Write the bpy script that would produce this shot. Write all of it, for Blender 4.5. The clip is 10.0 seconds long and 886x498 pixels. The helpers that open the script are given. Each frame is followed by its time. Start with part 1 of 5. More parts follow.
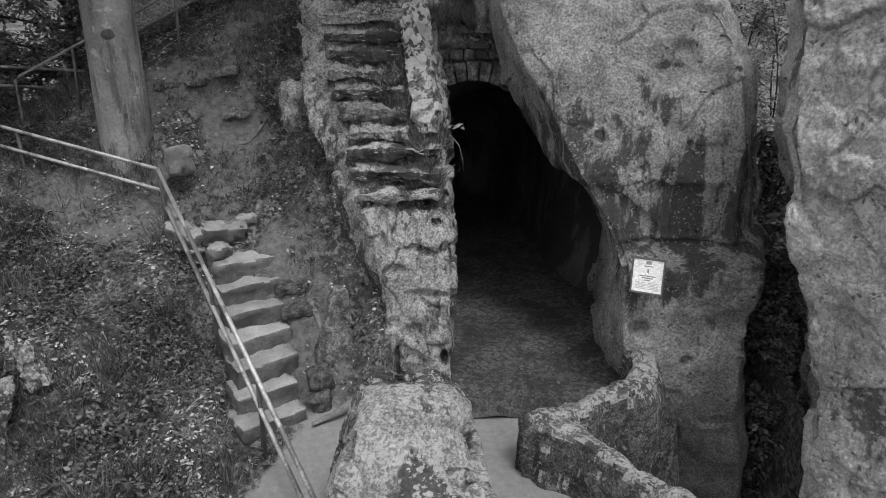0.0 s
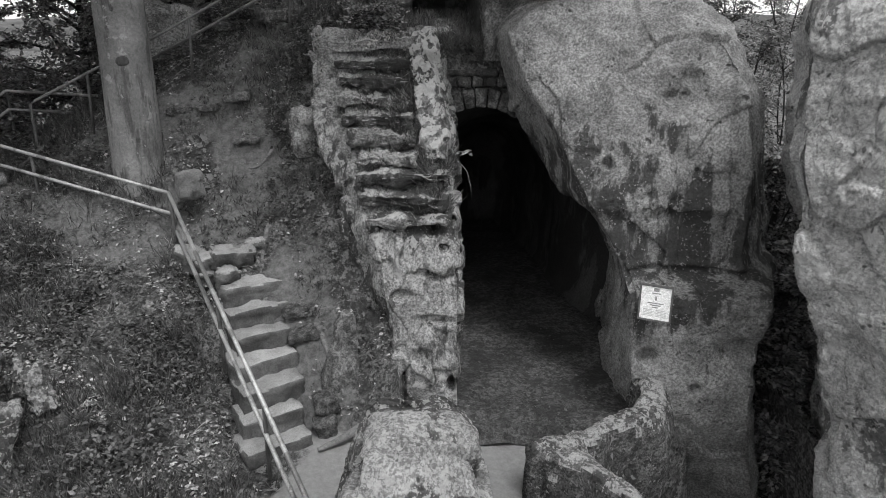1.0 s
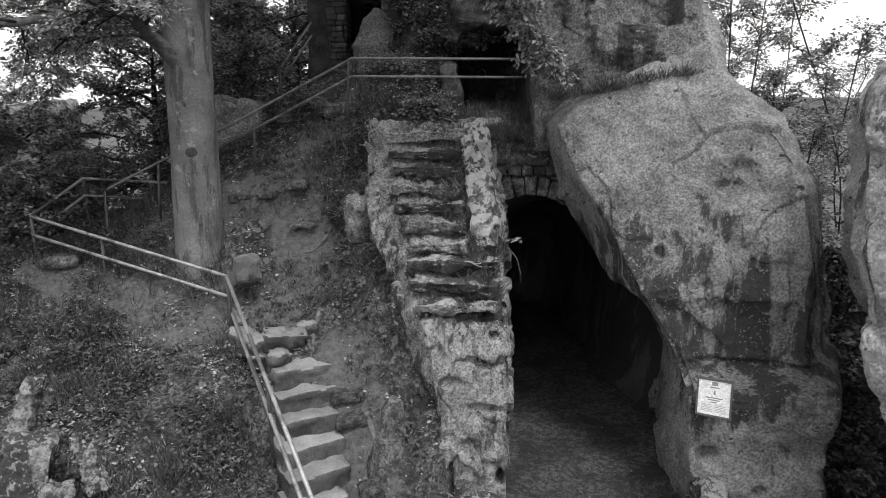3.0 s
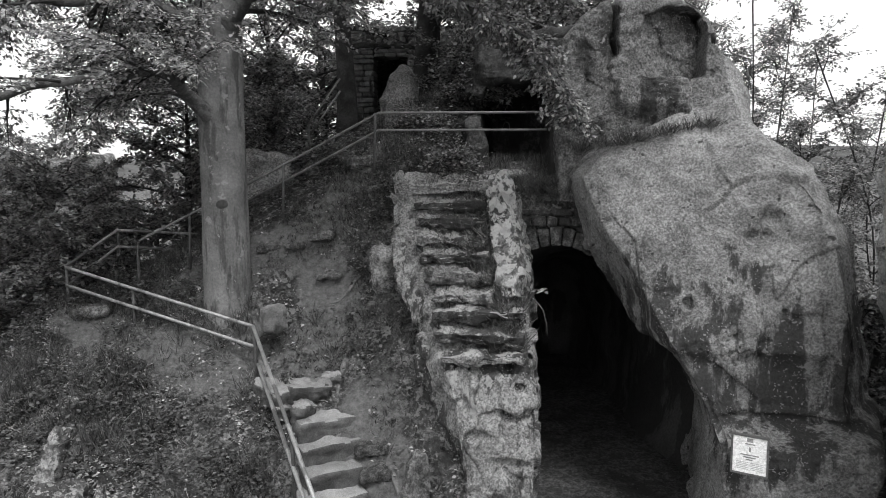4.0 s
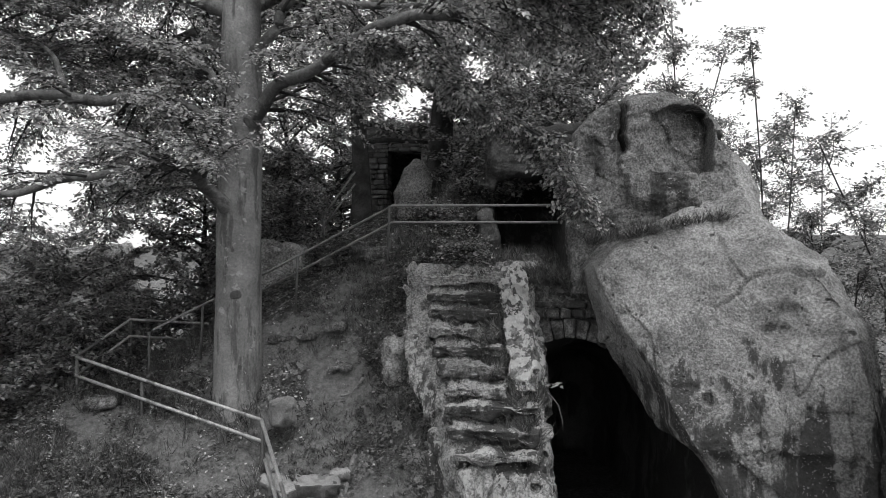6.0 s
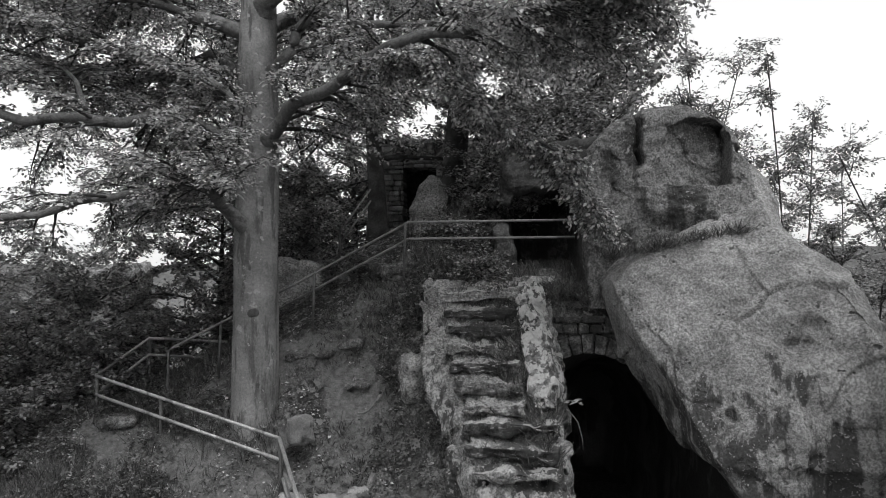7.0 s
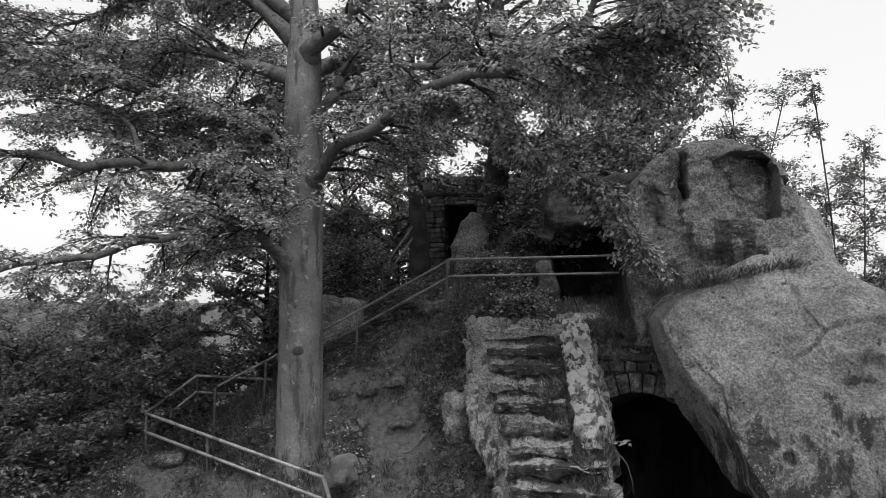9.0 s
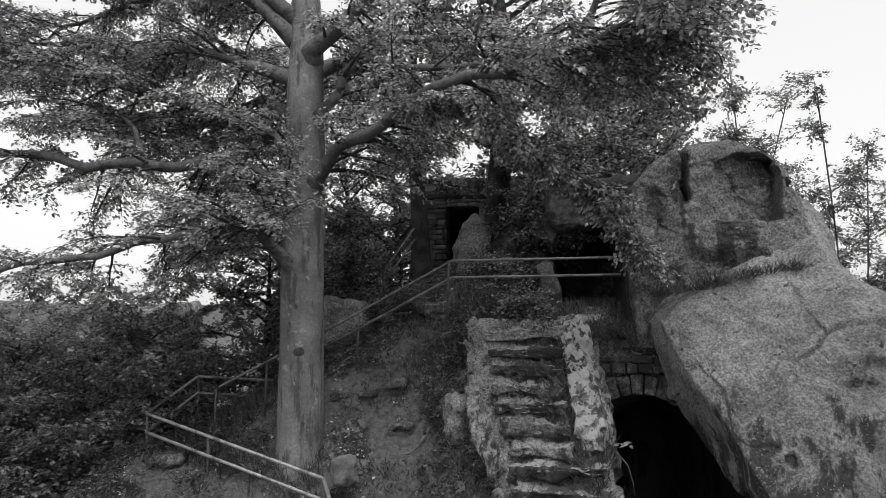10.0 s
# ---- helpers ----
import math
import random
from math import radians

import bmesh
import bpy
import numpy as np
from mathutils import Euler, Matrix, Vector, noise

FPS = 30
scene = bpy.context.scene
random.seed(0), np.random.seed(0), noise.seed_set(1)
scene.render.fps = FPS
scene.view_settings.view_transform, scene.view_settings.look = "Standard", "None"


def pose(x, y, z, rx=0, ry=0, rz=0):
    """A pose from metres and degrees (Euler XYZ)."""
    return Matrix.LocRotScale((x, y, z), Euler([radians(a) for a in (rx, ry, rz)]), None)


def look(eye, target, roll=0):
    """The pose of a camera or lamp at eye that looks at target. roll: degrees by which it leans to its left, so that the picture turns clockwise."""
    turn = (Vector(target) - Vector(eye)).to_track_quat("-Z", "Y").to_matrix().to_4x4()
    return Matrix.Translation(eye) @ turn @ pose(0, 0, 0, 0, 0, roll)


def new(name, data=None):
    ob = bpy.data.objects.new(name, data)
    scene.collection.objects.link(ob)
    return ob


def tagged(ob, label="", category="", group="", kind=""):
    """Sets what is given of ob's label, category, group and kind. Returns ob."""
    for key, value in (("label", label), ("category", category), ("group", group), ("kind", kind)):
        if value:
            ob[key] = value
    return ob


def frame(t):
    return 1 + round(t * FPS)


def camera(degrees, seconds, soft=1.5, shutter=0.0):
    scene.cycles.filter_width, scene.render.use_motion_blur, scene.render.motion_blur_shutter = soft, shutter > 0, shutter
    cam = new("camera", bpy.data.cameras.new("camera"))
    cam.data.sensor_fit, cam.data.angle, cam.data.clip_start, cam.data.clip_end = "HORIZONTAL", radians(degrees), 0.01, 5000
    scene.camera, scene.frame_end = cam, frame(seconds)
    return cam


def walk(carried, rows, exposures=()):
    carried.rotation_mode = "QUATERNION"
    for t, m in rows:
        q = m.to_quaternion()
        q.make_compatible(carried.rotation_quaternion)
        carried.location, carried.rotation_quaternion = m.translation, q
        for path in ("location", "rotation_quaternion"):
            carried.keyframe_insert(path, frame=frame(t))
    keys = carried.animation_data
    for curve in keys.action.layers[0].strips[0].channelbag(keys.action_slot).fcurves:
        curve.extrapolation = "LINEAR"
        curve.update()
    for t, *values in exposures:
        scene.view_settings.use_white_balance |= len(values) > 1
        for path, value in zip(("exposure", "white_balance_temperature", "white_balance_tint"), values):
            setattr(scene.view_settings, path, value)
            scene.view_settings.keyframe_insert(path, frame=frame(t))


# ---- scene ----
cam = camera(68.31, 10.0, soft=0.55)
PATH = [
    (0.0, pose(0.000, 0.000, 4.800, 70.00, 0.00, -0.00)),
    (0.5, pose(0.001, 0.000, 4.817, 70.81, -0.06, 0.23)),
    (1.0, pose(-0.013, -0.009, 4.836, 72.01, -0.20, 0.67)),
    (1.5, pose(-0.022, -0.009, 4.865, 73.35, -0.16, 1.45)),
    (2.0, pose(-0.036, -0.016, 4.894, 75.07, -0.05, 2.77)),
    (2.5, pose(-0.049, -0.023, 4.923, 76.89, 0.01, 3.77)),
    (4.0, pose(-0.065, -0.039, 4.963, 83.26, 0.47, 6.91)),
    (4.5, pose(-0.070, -0.049, 4.975, 85.35, 0.51, 7.62)),
    (5.0, pose(-0.079, -0.040, 5.014, 87.43, 0.36, 7.72)),
    (5.5, pose(-0.084, -0.038, 5.021, 89.45, 0.28, 7.73)),
    (7.0, pose(-0.106, -0.023, 5.035, 92.29, 0.87, 9.24)),
    (7.5, pose(-0.112, -0.022, 5.049, 92.55, 1.22, 10.65)),
    (8.0, pose(-0.126, -0.032, 5.052, 93.45, 1.26, 11.54)),
    (8.5, pose(-0.121, -0.038, 5.065, 94.45, 1.17, 12.34)),
    (9.0, pose(-0.139, -0.041, 5.071, 95.42, 1.16, 12.77)),
    (9.5, pose(-0.120, -0.033, 5.057, 95.89, 1.14, 12.94)),
    (10.0, pose(-0.118, -0.025, 5.042, 95.69, 0.98, 13.01)),
]
walk(cam, PATH, [(0.0, -0.08), (3.0, -0.08), (5.0, -0.08), (7.0, -0.3), (8.0, -0.4), (10.0, -0.4)])

# ---- light ----
SUN_EL, SUN_AZ = 62.0, 152.0
world = bpy.data.worlds.new("overcast_sky")
scene.world = world
world.use_nodes = True
wn = world.node_tree.nodes
wl = world.node_tree.links
sky = wn.new("ShaderNodeTexSky")
sky.sky_type, sky.sun_disc = "NISHITA", False
sky.sun_elevation, sky.sun_rotation = radians(SUN_EL), radians(SUN_AZ)
sky.air_density, sky.dust_density, sky.ozone_density = 1.0, 4.0, 1.0
grey_sky = wn.new("ShaderNodeRGBToBW")
veil = wn.new("ShaderNodeMixRGB")
veil.inputs[0].default_value = 0.55
veil.inputs[2].default_value = (9.0, 9.0, 9.0, 1)
wl.new(sky.outputs[0], grey_sky.inputs[0])
wl.new(grey_sky.outputs[0], veil.inputs[1])
wl.new(veil.outputs[0], wn["Background"].inputs[0])
wn["Background"].inputs[1].default_value = 0.21

sun = new("sun", bpy.data.lights.new("sun", "SUN"))
sun.data.energy, sun.data.angle, sun.data.color = 2.15, radians(16), (1, 1, 1)
saz, sel = radians(SUN_AZ), radians(SUN_EL)
sun.matrix_world = look((math.sin(saz) * math.cos(sel) * 40, math.cos(saz) * math.cos(sel) * 40, math.sin(sel) * 40), (0, 0, 0))


# ---- materials (the film is black and white, so all colours are greys) ----
def material(name, dark, light, scale=3.0, fine=40.0, rough=0.9, bump=0.3, bump_scale=30.0, pits=0.0, pit_scale=14.0,
             stain=0.0, stain_value=0.03, stain_scale=(1.2, 1.2, 0.35), lichen=0.0, lichen_value=0.5, lichen_scale=9.0,
             stain_band=None, stain_soft=0.06, per_object=0.0, per_island=0.0, translucent=0.0, grit=0.38, specks=0.0, speck_scale=34.0, speck_value=0.5, mottle=0.0, mottle_scale=11.0):
    """A weathered grey surface: broad patches, fine grain, pits with painted-in shade, run-off stains and pale lichen.
    """
    mat = bpy.data.materials.new(name)
    mat.use_nodes = True
    nt = mat.node_tree
    n, l = nt.nodes, nt.links
    bsdf = n["Principled BSDF"]
    bsdf.inputs["Roughness"].default_value = rough
    bsdf.inputs["Specular IOR Level"].default_value = 0.3
    tex = n.new("ShaderNodeTexCoord")

    def noise_node(sc, detail=6.0, vec=None, r=0.6):
        node = n.new("ShaderNodeTexNoise")
        node.inputs["Scale"].default_value, node.inputs["Detail"].default_value, node.inputs["Roughness"].default_value = sc, detail, r
        l.new(vec or tex.outputs["Object"], node.inputs["Vector"])
        return node.outputs["Fac"]

    def ramp(fac, a, b, lo=0.0, hi=1.0):
        node = n.new("ShaderNodeMapRange")
        node.interpolation_type = "SMOOTHSTEP"
        for key, v in (("From Min", a), ("From Max", b), ("To Min", lo), ("To Max", hi)):
            node.inputs[key].default_value = v
        l.new(fac, node.inputs["Value"])
        return node.outputs["Result"]

    def maths(op, a, b):
        node = n.new("ShaderNodeMath")
        node.operation = op
        for i, v in enumerate((a, b)):
            if isinstance(v, (int, float)):
                node.inputs[i].default_value = v
            else:
                l.new(v, node.inputs[i])
        return node.outputs[0]

    def mix(fac, a, b):
        node = n.new("ShaderNodeMix")
        node.data_type = "FLOAT"
        for i, v in enumerate((fac, a, b)):
            if isinstance(v, (int, float)):
                node.inputs[(0, 2, 3)[i]].default_value = v
            else:
                l.new(v, node.inputs[(0, 2, 3)[i]])
        return node.outputs[0]

    broad = ramp(noise_node(scale, 5), 0.32, 0.68)
    grain = noise_node(fine, 7, r=0.78)
    tone = mix(broad, dark, light)
    tone = maths("MULTIPLY", tone, ramp(grain, 0.28 if grit < 0.45 else 0.37, 0.72 if grit < 0.45 else 0.63, 1 - grit, 1 + grit))
    if mottle:
        tone = maths("MULTIPLY", tone, ramp(noise_node(mottle_scale, 5, r=0.65), 0.44, 0.56, 1 - mottle, 1 + mottle))
    height = maths("ADD", maths("MULTIPLY", noise_node(bump_scale * 2.2, 10, r=0.8), 1.5), maths("MULTIPLY", noise_node(bump_scale * 0.6, 4), 0.8))
    if stain:
        m = n.new("ShaderNodeMapping")
        m.inputs["Scale"].default_value = stain_scale
        l.new(tex.outputs["Object"], m.inputs["Vector"])
        f = noise_node(1.0, 7, m.outputs[0], 0.65)
        if stain_band:
            sep = n.new("ShaderNodeSeparateXYZ")
            l.new(tex.outputs["Object"], sep.inputs[0])
            z0, z1, z2, z3 = stain_band
            belt = maths("MULTIPLY", ramp(sep.outputs[2], z0, z1), ramp(sep.outputs[2], z2, z3, 1, 0))
            f = maths("ADD", f, maths("MULTIPLY", maths("SUBTRACT", belt, 0.8), 0.26))
        s = ramp(f, 0.56 - 0.2 * stain, 0.56 + stain_soft - 0.2 * stain, 0, 0.9)
        tone = mix(s, tone, maths("MULTIPLY", ramp(grain, 0.2, 0.8, 0.6, 1.5), stain_value))
    if lichen:
        s = ramp(noise_node(lichen_scale, 7, r=0.66), 0.64 - 0.18 * lichen, 0.655 - 0.18 * lichen, 0, 0.9)
        tone = mix(s, tone, maths("MULTIPLY", ramp(grain, 0.2, 0.8, 0.75, 1.2), lichen_value))
    if specks:
        v = n.new("ShaderNodeTexVoronoi")
        v.inputs["Scale"].default_value = speck_scale
        v.inputs["Randomness"].default_value = 1.0
        sw = n.new("ShaderNodeTexNoise")
        sw.inputs["Scale"].default_value, sw.inputs["Detail"].default_value = speck_scale * 0.8, 6
        l.new(tex.outputs["Object"], sw.inputs["Vector"])
        sa = n.new("ShaderNodeMixRGB")
        sa.inputs[0].default_value = 0.09
        l.new(tex.outputs["Object"], sa.inputs[1])
        l.new(sw.outputs["Color"], sa.inputs[2])
        l.new(sa.outputs[0], v.inputs["Vector"])
        where = noise_node(scale * 2.3, 5, r=0.7)
        dot = maths("MULTIPLY", ramp(v.outputs["Distance"], 0.24, 0.29, 1, 0), ramp(where, 0.5, 0.54))
        crumb = maths("MULTIPLY", ramp(v.outputs["Distance"], 0.24, 0.31, 1, 0), ramp(where, 0.44, 0.40))
        tone = mix(maths("MULTIPLY", dot, specks), tone, speck_value)
        # sunk specks drawn dark: shade of tiny holes put into the tone
        tone = mix(maths("MULTIPLY", crumb, specks * 0.8), tone, dark * 0.4)
        height = maths("ADD", height, maths("MULTIPLY", maths("SUBTRACT", dot, crumb), 0.5))
    if pits:
        v = n.new("ShaderNodeTexVoronoi")
        v.inputs["Scale"].default_value = pit_scale
        warp = n.new("ShaderNodeTexNoise")
        warp.inputs["Scale"].default_value = pit_scale * 0.6
        l.new(tex.outputs["Object"], warp.inputs["Vector"])
        add = n.new("ShaderNodeMixRGB")
        add.inputs[0].default_value = 0.16
        l.new(tex.outputs["Object"], add.inputs[1])
        l.new(warp.outputs["Color"], add.inputs[2])
        l.new(add.outputs[0], v.inputs["Vector"])
        hole = ramp(v.outputs["Distance"], 0.13, 0.27)
        few = ramp(noise_node(scale * 1.7, 3), 0.42, 0.6)
        hole = mix(few, 1.0, hole)
        # cavity shade painted into the pits, on top of the bump
        tone = mix(maths("MULTIPLY", maths("SUBTRACT", 1.0, hole), pits), tone, dark * 0.25)
        height = maths("ADD", height, maths("MULTIPLY", hole, 0.8))
    if per_object or per_island:
        node = n.new("ShaderNodeObjectInfo" if per_object else "ShaderNodeNewGeometry")
        rnd = node.outputs["Random" if per_object else "Random Per Island"]
        k = per_object or per_island
        tone = maths("MULTIPLY", tone, ramp(rnd, 0, 1, 1 - k, 1 + k))
    l.new(tone, bsdf.inputs["Base Color"])
    b = n.new("ShaderNodeBump")
    b.inputs["Strength"].default_value, b.inputs["Distance"].default_value = bump * 0.8, 0.05
    l.new(height, b.inputs["Height"])
    l.new(b.outputs[0], bsdf.inputs["Normal"])
    if translucent:
        out = n["Material Output"]
        tr = n.new("ShaderNodeBsdfTranslucent")
        l.new(tone, tr.inputs["Color"])
        ms = n.new("ShaderNodeMixShader")
        ms.inputs[0].default_value = translucent
        l.new(bsdf.outputs[0], ms.inputs[1])
        l.new(tr.outputs[0], ms.inputs[2])
        l.new(ms.outputs[0], out.inputs["Surface"])
    return mat


M_ROCK = material("weathered_sandstone", 0.2, 0.4, 2.2, 26, 0.92, 1.0, 15, pits=0.85, pit_scale=11, stain=0.3, stain_value=0.05, stain_soft=0.05, lichen=0.4, lichen_value=0.46, grit=0.38, specks=0.8, speck_scale=25, speck_value=0.46, lichen_scale=7, mottle=0.33, mottle_scale=34)
M_ROCK_STAINED = material("stained_sandstone", 0.17, 0.33, 2.2, 26, 0.9, 1.0, 14, pits=0.8, pit_scale=10, stain=0.36, stain_value=0.04, stain_scale=(2.2, 2.2, 0.38), stain_band=(0.9, 2.3, 3.0, 4.9), stain_soft=0.07, lichen=0.12, lichen_value=0.34, grit=0.36, specks=0.75, speck_scale=25, speck_value=0.34, lichen_scale=7, mottle=0.28, mottle_scale=34)
M_ROCK_UPPER = material("upper_sandstone", 0.12, 0.23, 1.6, 30, 0.9, 1.0, 14, pits=0.6, pit_scale=14, stain=0.34, stain_value=0.035, stain_scale=(2.2, 2.2, 0.6), stain_soft=0.12, lichen=0.12, lichen_value=0.30, grit=0.36, specks=0.7, speck_scale=25, speck_value=0.3, lichen_scale=7, mottle=0.33, mottle_scale=34)
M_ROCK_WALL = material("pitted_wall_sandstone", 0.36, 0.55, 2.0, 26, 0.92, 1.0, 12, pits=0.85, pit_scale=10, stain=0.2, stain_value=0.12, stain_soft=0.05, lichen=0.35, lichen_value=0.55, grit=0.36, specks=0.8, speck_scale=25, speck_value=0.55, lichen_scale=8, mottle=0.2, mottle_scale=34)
# mossy stone whose tone also carries the shade of the shelter and chamber
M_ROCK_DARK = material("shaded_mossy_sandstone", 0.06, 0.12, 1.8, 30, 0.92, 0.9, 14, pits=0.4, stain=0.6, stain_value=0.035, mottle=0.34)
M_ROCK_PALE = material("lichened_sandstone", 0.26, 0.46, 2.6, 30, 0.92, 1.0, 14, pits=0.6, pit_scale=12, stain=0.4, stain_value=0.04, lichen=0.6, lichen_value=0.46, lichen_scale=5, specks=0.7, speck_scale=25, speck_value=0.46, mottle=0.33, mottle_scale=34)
M_RIDGE = material("white_lichened_ridge", 0.14, 0.28, 2.6, 30, 0.92, 0.9, 14, pits=0.6, pit_scale=12, stain=0.3, stain_value=0.05, lichen=0.85, lichen_value=0.6, lichen_scale=6, grit=0.45, mottle=0.34)
M_BOULDER = material("pitted_boulder_sandstone", 0.24, 0.4, 2.5, 34, 0.92, 1.0, 20, pits=0.85, pit_scale=10, stain=0.2, stain_value=0.06, lichen=0.5, lichen_value=0.48, lichen_scale=11, grit=0.4, specks=0.85, speck_scale=25, speck_value=0.55, mottle=0.2, mottle_scale=34)
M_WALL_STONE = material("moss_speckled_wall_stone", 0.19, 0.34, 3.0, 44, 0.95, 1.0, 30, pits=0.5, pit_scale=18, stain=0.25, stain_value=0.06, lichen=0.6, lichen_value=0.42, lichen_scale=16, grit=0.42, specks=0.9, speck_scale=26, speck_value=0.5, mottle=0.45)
# parapet sides: moss, and the shade of the upright faces in one dark tone
M_WALL_SIDE = material("mossy_shaded_wall_side", 0.05, 0.13, 3.0, 44, 0.95, 1.0, 24, pits=0.5, pit_scale=14, lichen=0.3, lichen_value=0.3, lichen_scale=14, grit=0.55, mottle=0.34)
# same sandstone as outside, with the passage's darkness put into the colour
M_CAVE = material("gloom_toned_cave_sandstone", 0.055, 0.1, 1.2, 24, 0.95, 0.5, 12, stain=0.4, stain_value=0.03)
# sand toned far below the court's: cave shade painted into the floor
M_CAVE_FLOOR = material("gloom_toned_cave_sand", 0.05, 0.095, 1.4, 30, 0.97, 0.8, 20, stain=0.3, stain_value=0.035, stain_scale=(1.5, 1.5, 1.5), stain_soft=0.12, grit=0.5, mottle=0.34)
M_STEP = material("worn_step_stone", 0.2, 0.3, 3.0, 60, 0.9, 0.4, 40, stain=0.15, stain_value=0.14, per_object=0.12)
# riser stone: the shade of upright step faces put into its colour
M_RISER = material("shaded_riser_stone", 0.07, 0.15, 4.0, 50, 0.95, 0.8, 30, per_object=0.15)
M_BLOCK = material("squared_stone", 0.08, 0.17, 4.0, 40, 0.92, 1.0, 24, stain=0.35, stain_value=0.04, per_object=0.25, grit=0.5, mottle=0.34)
M_RUIN = material("ruin_stone", 0.16, 0.3, 4.0, 50, 0.92, 0.9, 24, stain=0.3, stain_value=0.06, per_object=0.25)
M_SOIL = material("dark_forest_soil", 0.05, 0.15, 1.3, 24, 0.97, 1.0, 18, stain=0.3, stain_value=0.04, stain_scale=(1.6, 1.6, 1.6), stain_soft=0.12, lichen=0.35, lichen_value=0.22, lichen_scale=6, grit=0.6, specks=0.7, speck_scale=30, speck_value=0.24, mottle=0.45)
M_BARK = material("smooth_beech_bark", 0.13, 0.23, 1.6, 26, 0.85, 0.5, 14, stain=0.32, stain_value=0.07, stain_scale=(6, 6, 1.0), stain_soft=0.12, lichen=0.2, lichen_value=0.30, lichen_scale=7, grit=0.3)
M_LIMB = material("limb_bark", 0.09, 0.17, 2.0, 22, 0.85, 0.6, 14, stain=0.3, stain_value=0.05, stain_scale=(4, 4, 4), stain_soft=0.1)
M_BARK_DARK = material("dark_rough_bark", 0.035, 0.08, 4, 30, 0.95, 0.9, 14)
M_ROOT = material("bare_root_wood", 0.12, 0.22, 5, 50, 0.9, 0.6, 30)
M_LEAF = material("beech_leaf", 0.28, 0.45, 3, 20, 0.3, 0.1, 20, per_island=0.65, translucent=0.42)
M_LEAF_FAR = material("far_leaf", 0.165, 0.28, 1, 10, 0.34, 0.1, 20, per_island=0.65, translucent=0.42)
M_FERN = material("bank_plant_leaf", 0.06, 0.14, 3, 20, 0.6, 0.1, 20, per_island=0.6, translucent=0.25)
M_LITTER = material("dry_leaf_litter", 0.12, 0.32, 6, 30, 0.7, 0.2, 20, per_island=0.8)
M_GRASS = material("grass_blade", 0.06, 0.13, 3, 20, 0.7, 0.1, 20, per_island=0.6, translucent=0.25)
M_DRY = material("dry_grass_blade", 0.14, 0.3, 3, 20, 0.8, 0.1, 20, per_island=0.6, translucent=0.2)
M_RAIL = material("galvanised_rail", 0.28, 0.42, 6, 60, 0.5, 0.15, 40, stain=0.25, stain_value=0.14)
M_RAIL.node_tree.nodes["Principled BSDF"].inputs["Metallic"].default_value = 0.35
M_RAIL_DARK = material("dull_grey_rail", 0.12, 0.2, 6, 60, 0.5, 0.15, 40, stain=0.25, stain_value=0.08)
M_POST = material("dull_dark_post_steel", 0.05, 0.1, 6, 60, 0.6, 0.15, 40)
M_SIGN = material("sign_panel_white", 0.70, 0.78, 4, 40, 0.45, 0.02, 40)
M_SIGN_FRAME = material("sign_frame_wood", 0.07, 0.12, 8, 60, 0.7, 0.2, 40)
M_INK = material("sign_print_grey", 0.2, 0.26, 8, 60, 0.6, 0.02, 40)
M_INK_PALE = material("sign_tint_grey", 0.42, 0.47, 8, 60, 0.6, 0.02, 40)
M_FAR = material("far_wood", 0.05, 0.11, 0.05, 0.5, 1.0, 0.2, 1)


def blend_ground(mat):
    """Lets sand and trodden earth show through the soil by the ground's own attributes, with ragged edges."""
    nt = mat.node_tree
    n, l = nt.nodes, nt.links
    target = n["Principled BSDF"].inputs["Base Color"]
    tone = target.links[0].from_socket
    tex = n.new("ShaderNodeTexCoord")
    for key, lo, hi in (("earth", 0.06, 0.25), ("sand", 0.24, 0.38)):
        at = n.new("ShaderNodeAttribute")
        at.attribute_name = key
        rag = n.new("ShaderNodeTexNoise")
        rag.inputs["Scale"].default_value, rag.inputs["Detail"].default_value, rag.inputs["Roughness"].default_value = 5.0, 10, 0.75
        l.new(tex.outputs["Object"], rag.inputs["Vector"])
        add = n.new("ShaderNodeMath")
        add.operation = "ADD"
        l.new(at.outputs["Fac"], add.inputs[0])
        l.new(rag.outputs["Fac"], add.inputs[1])
        edge = n.new("ShaderNodeMapRange")
        edge.interpolation_type = "SMOOTHSTEP"
        edge.inputs["From Min"].default_value, edge.inputs["From Max"].default_value = 0.9, 1.12
        l.new(add.outputs[0], edge.inputs["Value"])
        fine = n.new("ShaderNodeTexNoise")
        fine.inputs["Scale"].default_value, fine.inputs["Detail"].default_value, fine.inputs["Roughness"].default_value = 12.0, 12, 0.82
        l.new(tex.outputs["Object"], fine.inputs["Vector"])
        val = n.new("ShaderNodeMapRange")
        for k, v in (("From Min", 0.34), ("From Max", 0.66), ("To Min", lo), ("To Max", hi)):
            val.inputs[k].default_value = v
        l.new(fine.outputs["Fac"], val.inputs["Value"])
        mixer = n.new("ShaderNodeMix")
        mixer.data_type = "FLOAT"
        l.new(edge.outputs["Result"], mixer.inputs[0])
        l.new(tone, mixer.inputs[2])
        l.new(val.outputs["Result"], mixer.inputs[3])
        tone = mixer.outputs[0]
    l.new(tone, target)


blend_ground(M_SOIL)


# ---- mesh helpers ----
def thing(name, at, label, category, group="", kind=""):
    ob = new(name)
    ob.location = at
    ob.empty_display_size = 0.2
    return tagged(ob, label, category, group, kind)


def mesh_data(name, verts, faces, mat, smooth=True):
    me = bpy.data.meshes.new(name)
    me.from_pydata([tuple(v) for v in verts], [], faces)
    me.materials.append(mat)
    if smooth:
        me.polygons.foreach_set("use_smooth", [True] * len(me.polygons))
    me.update()
    return me


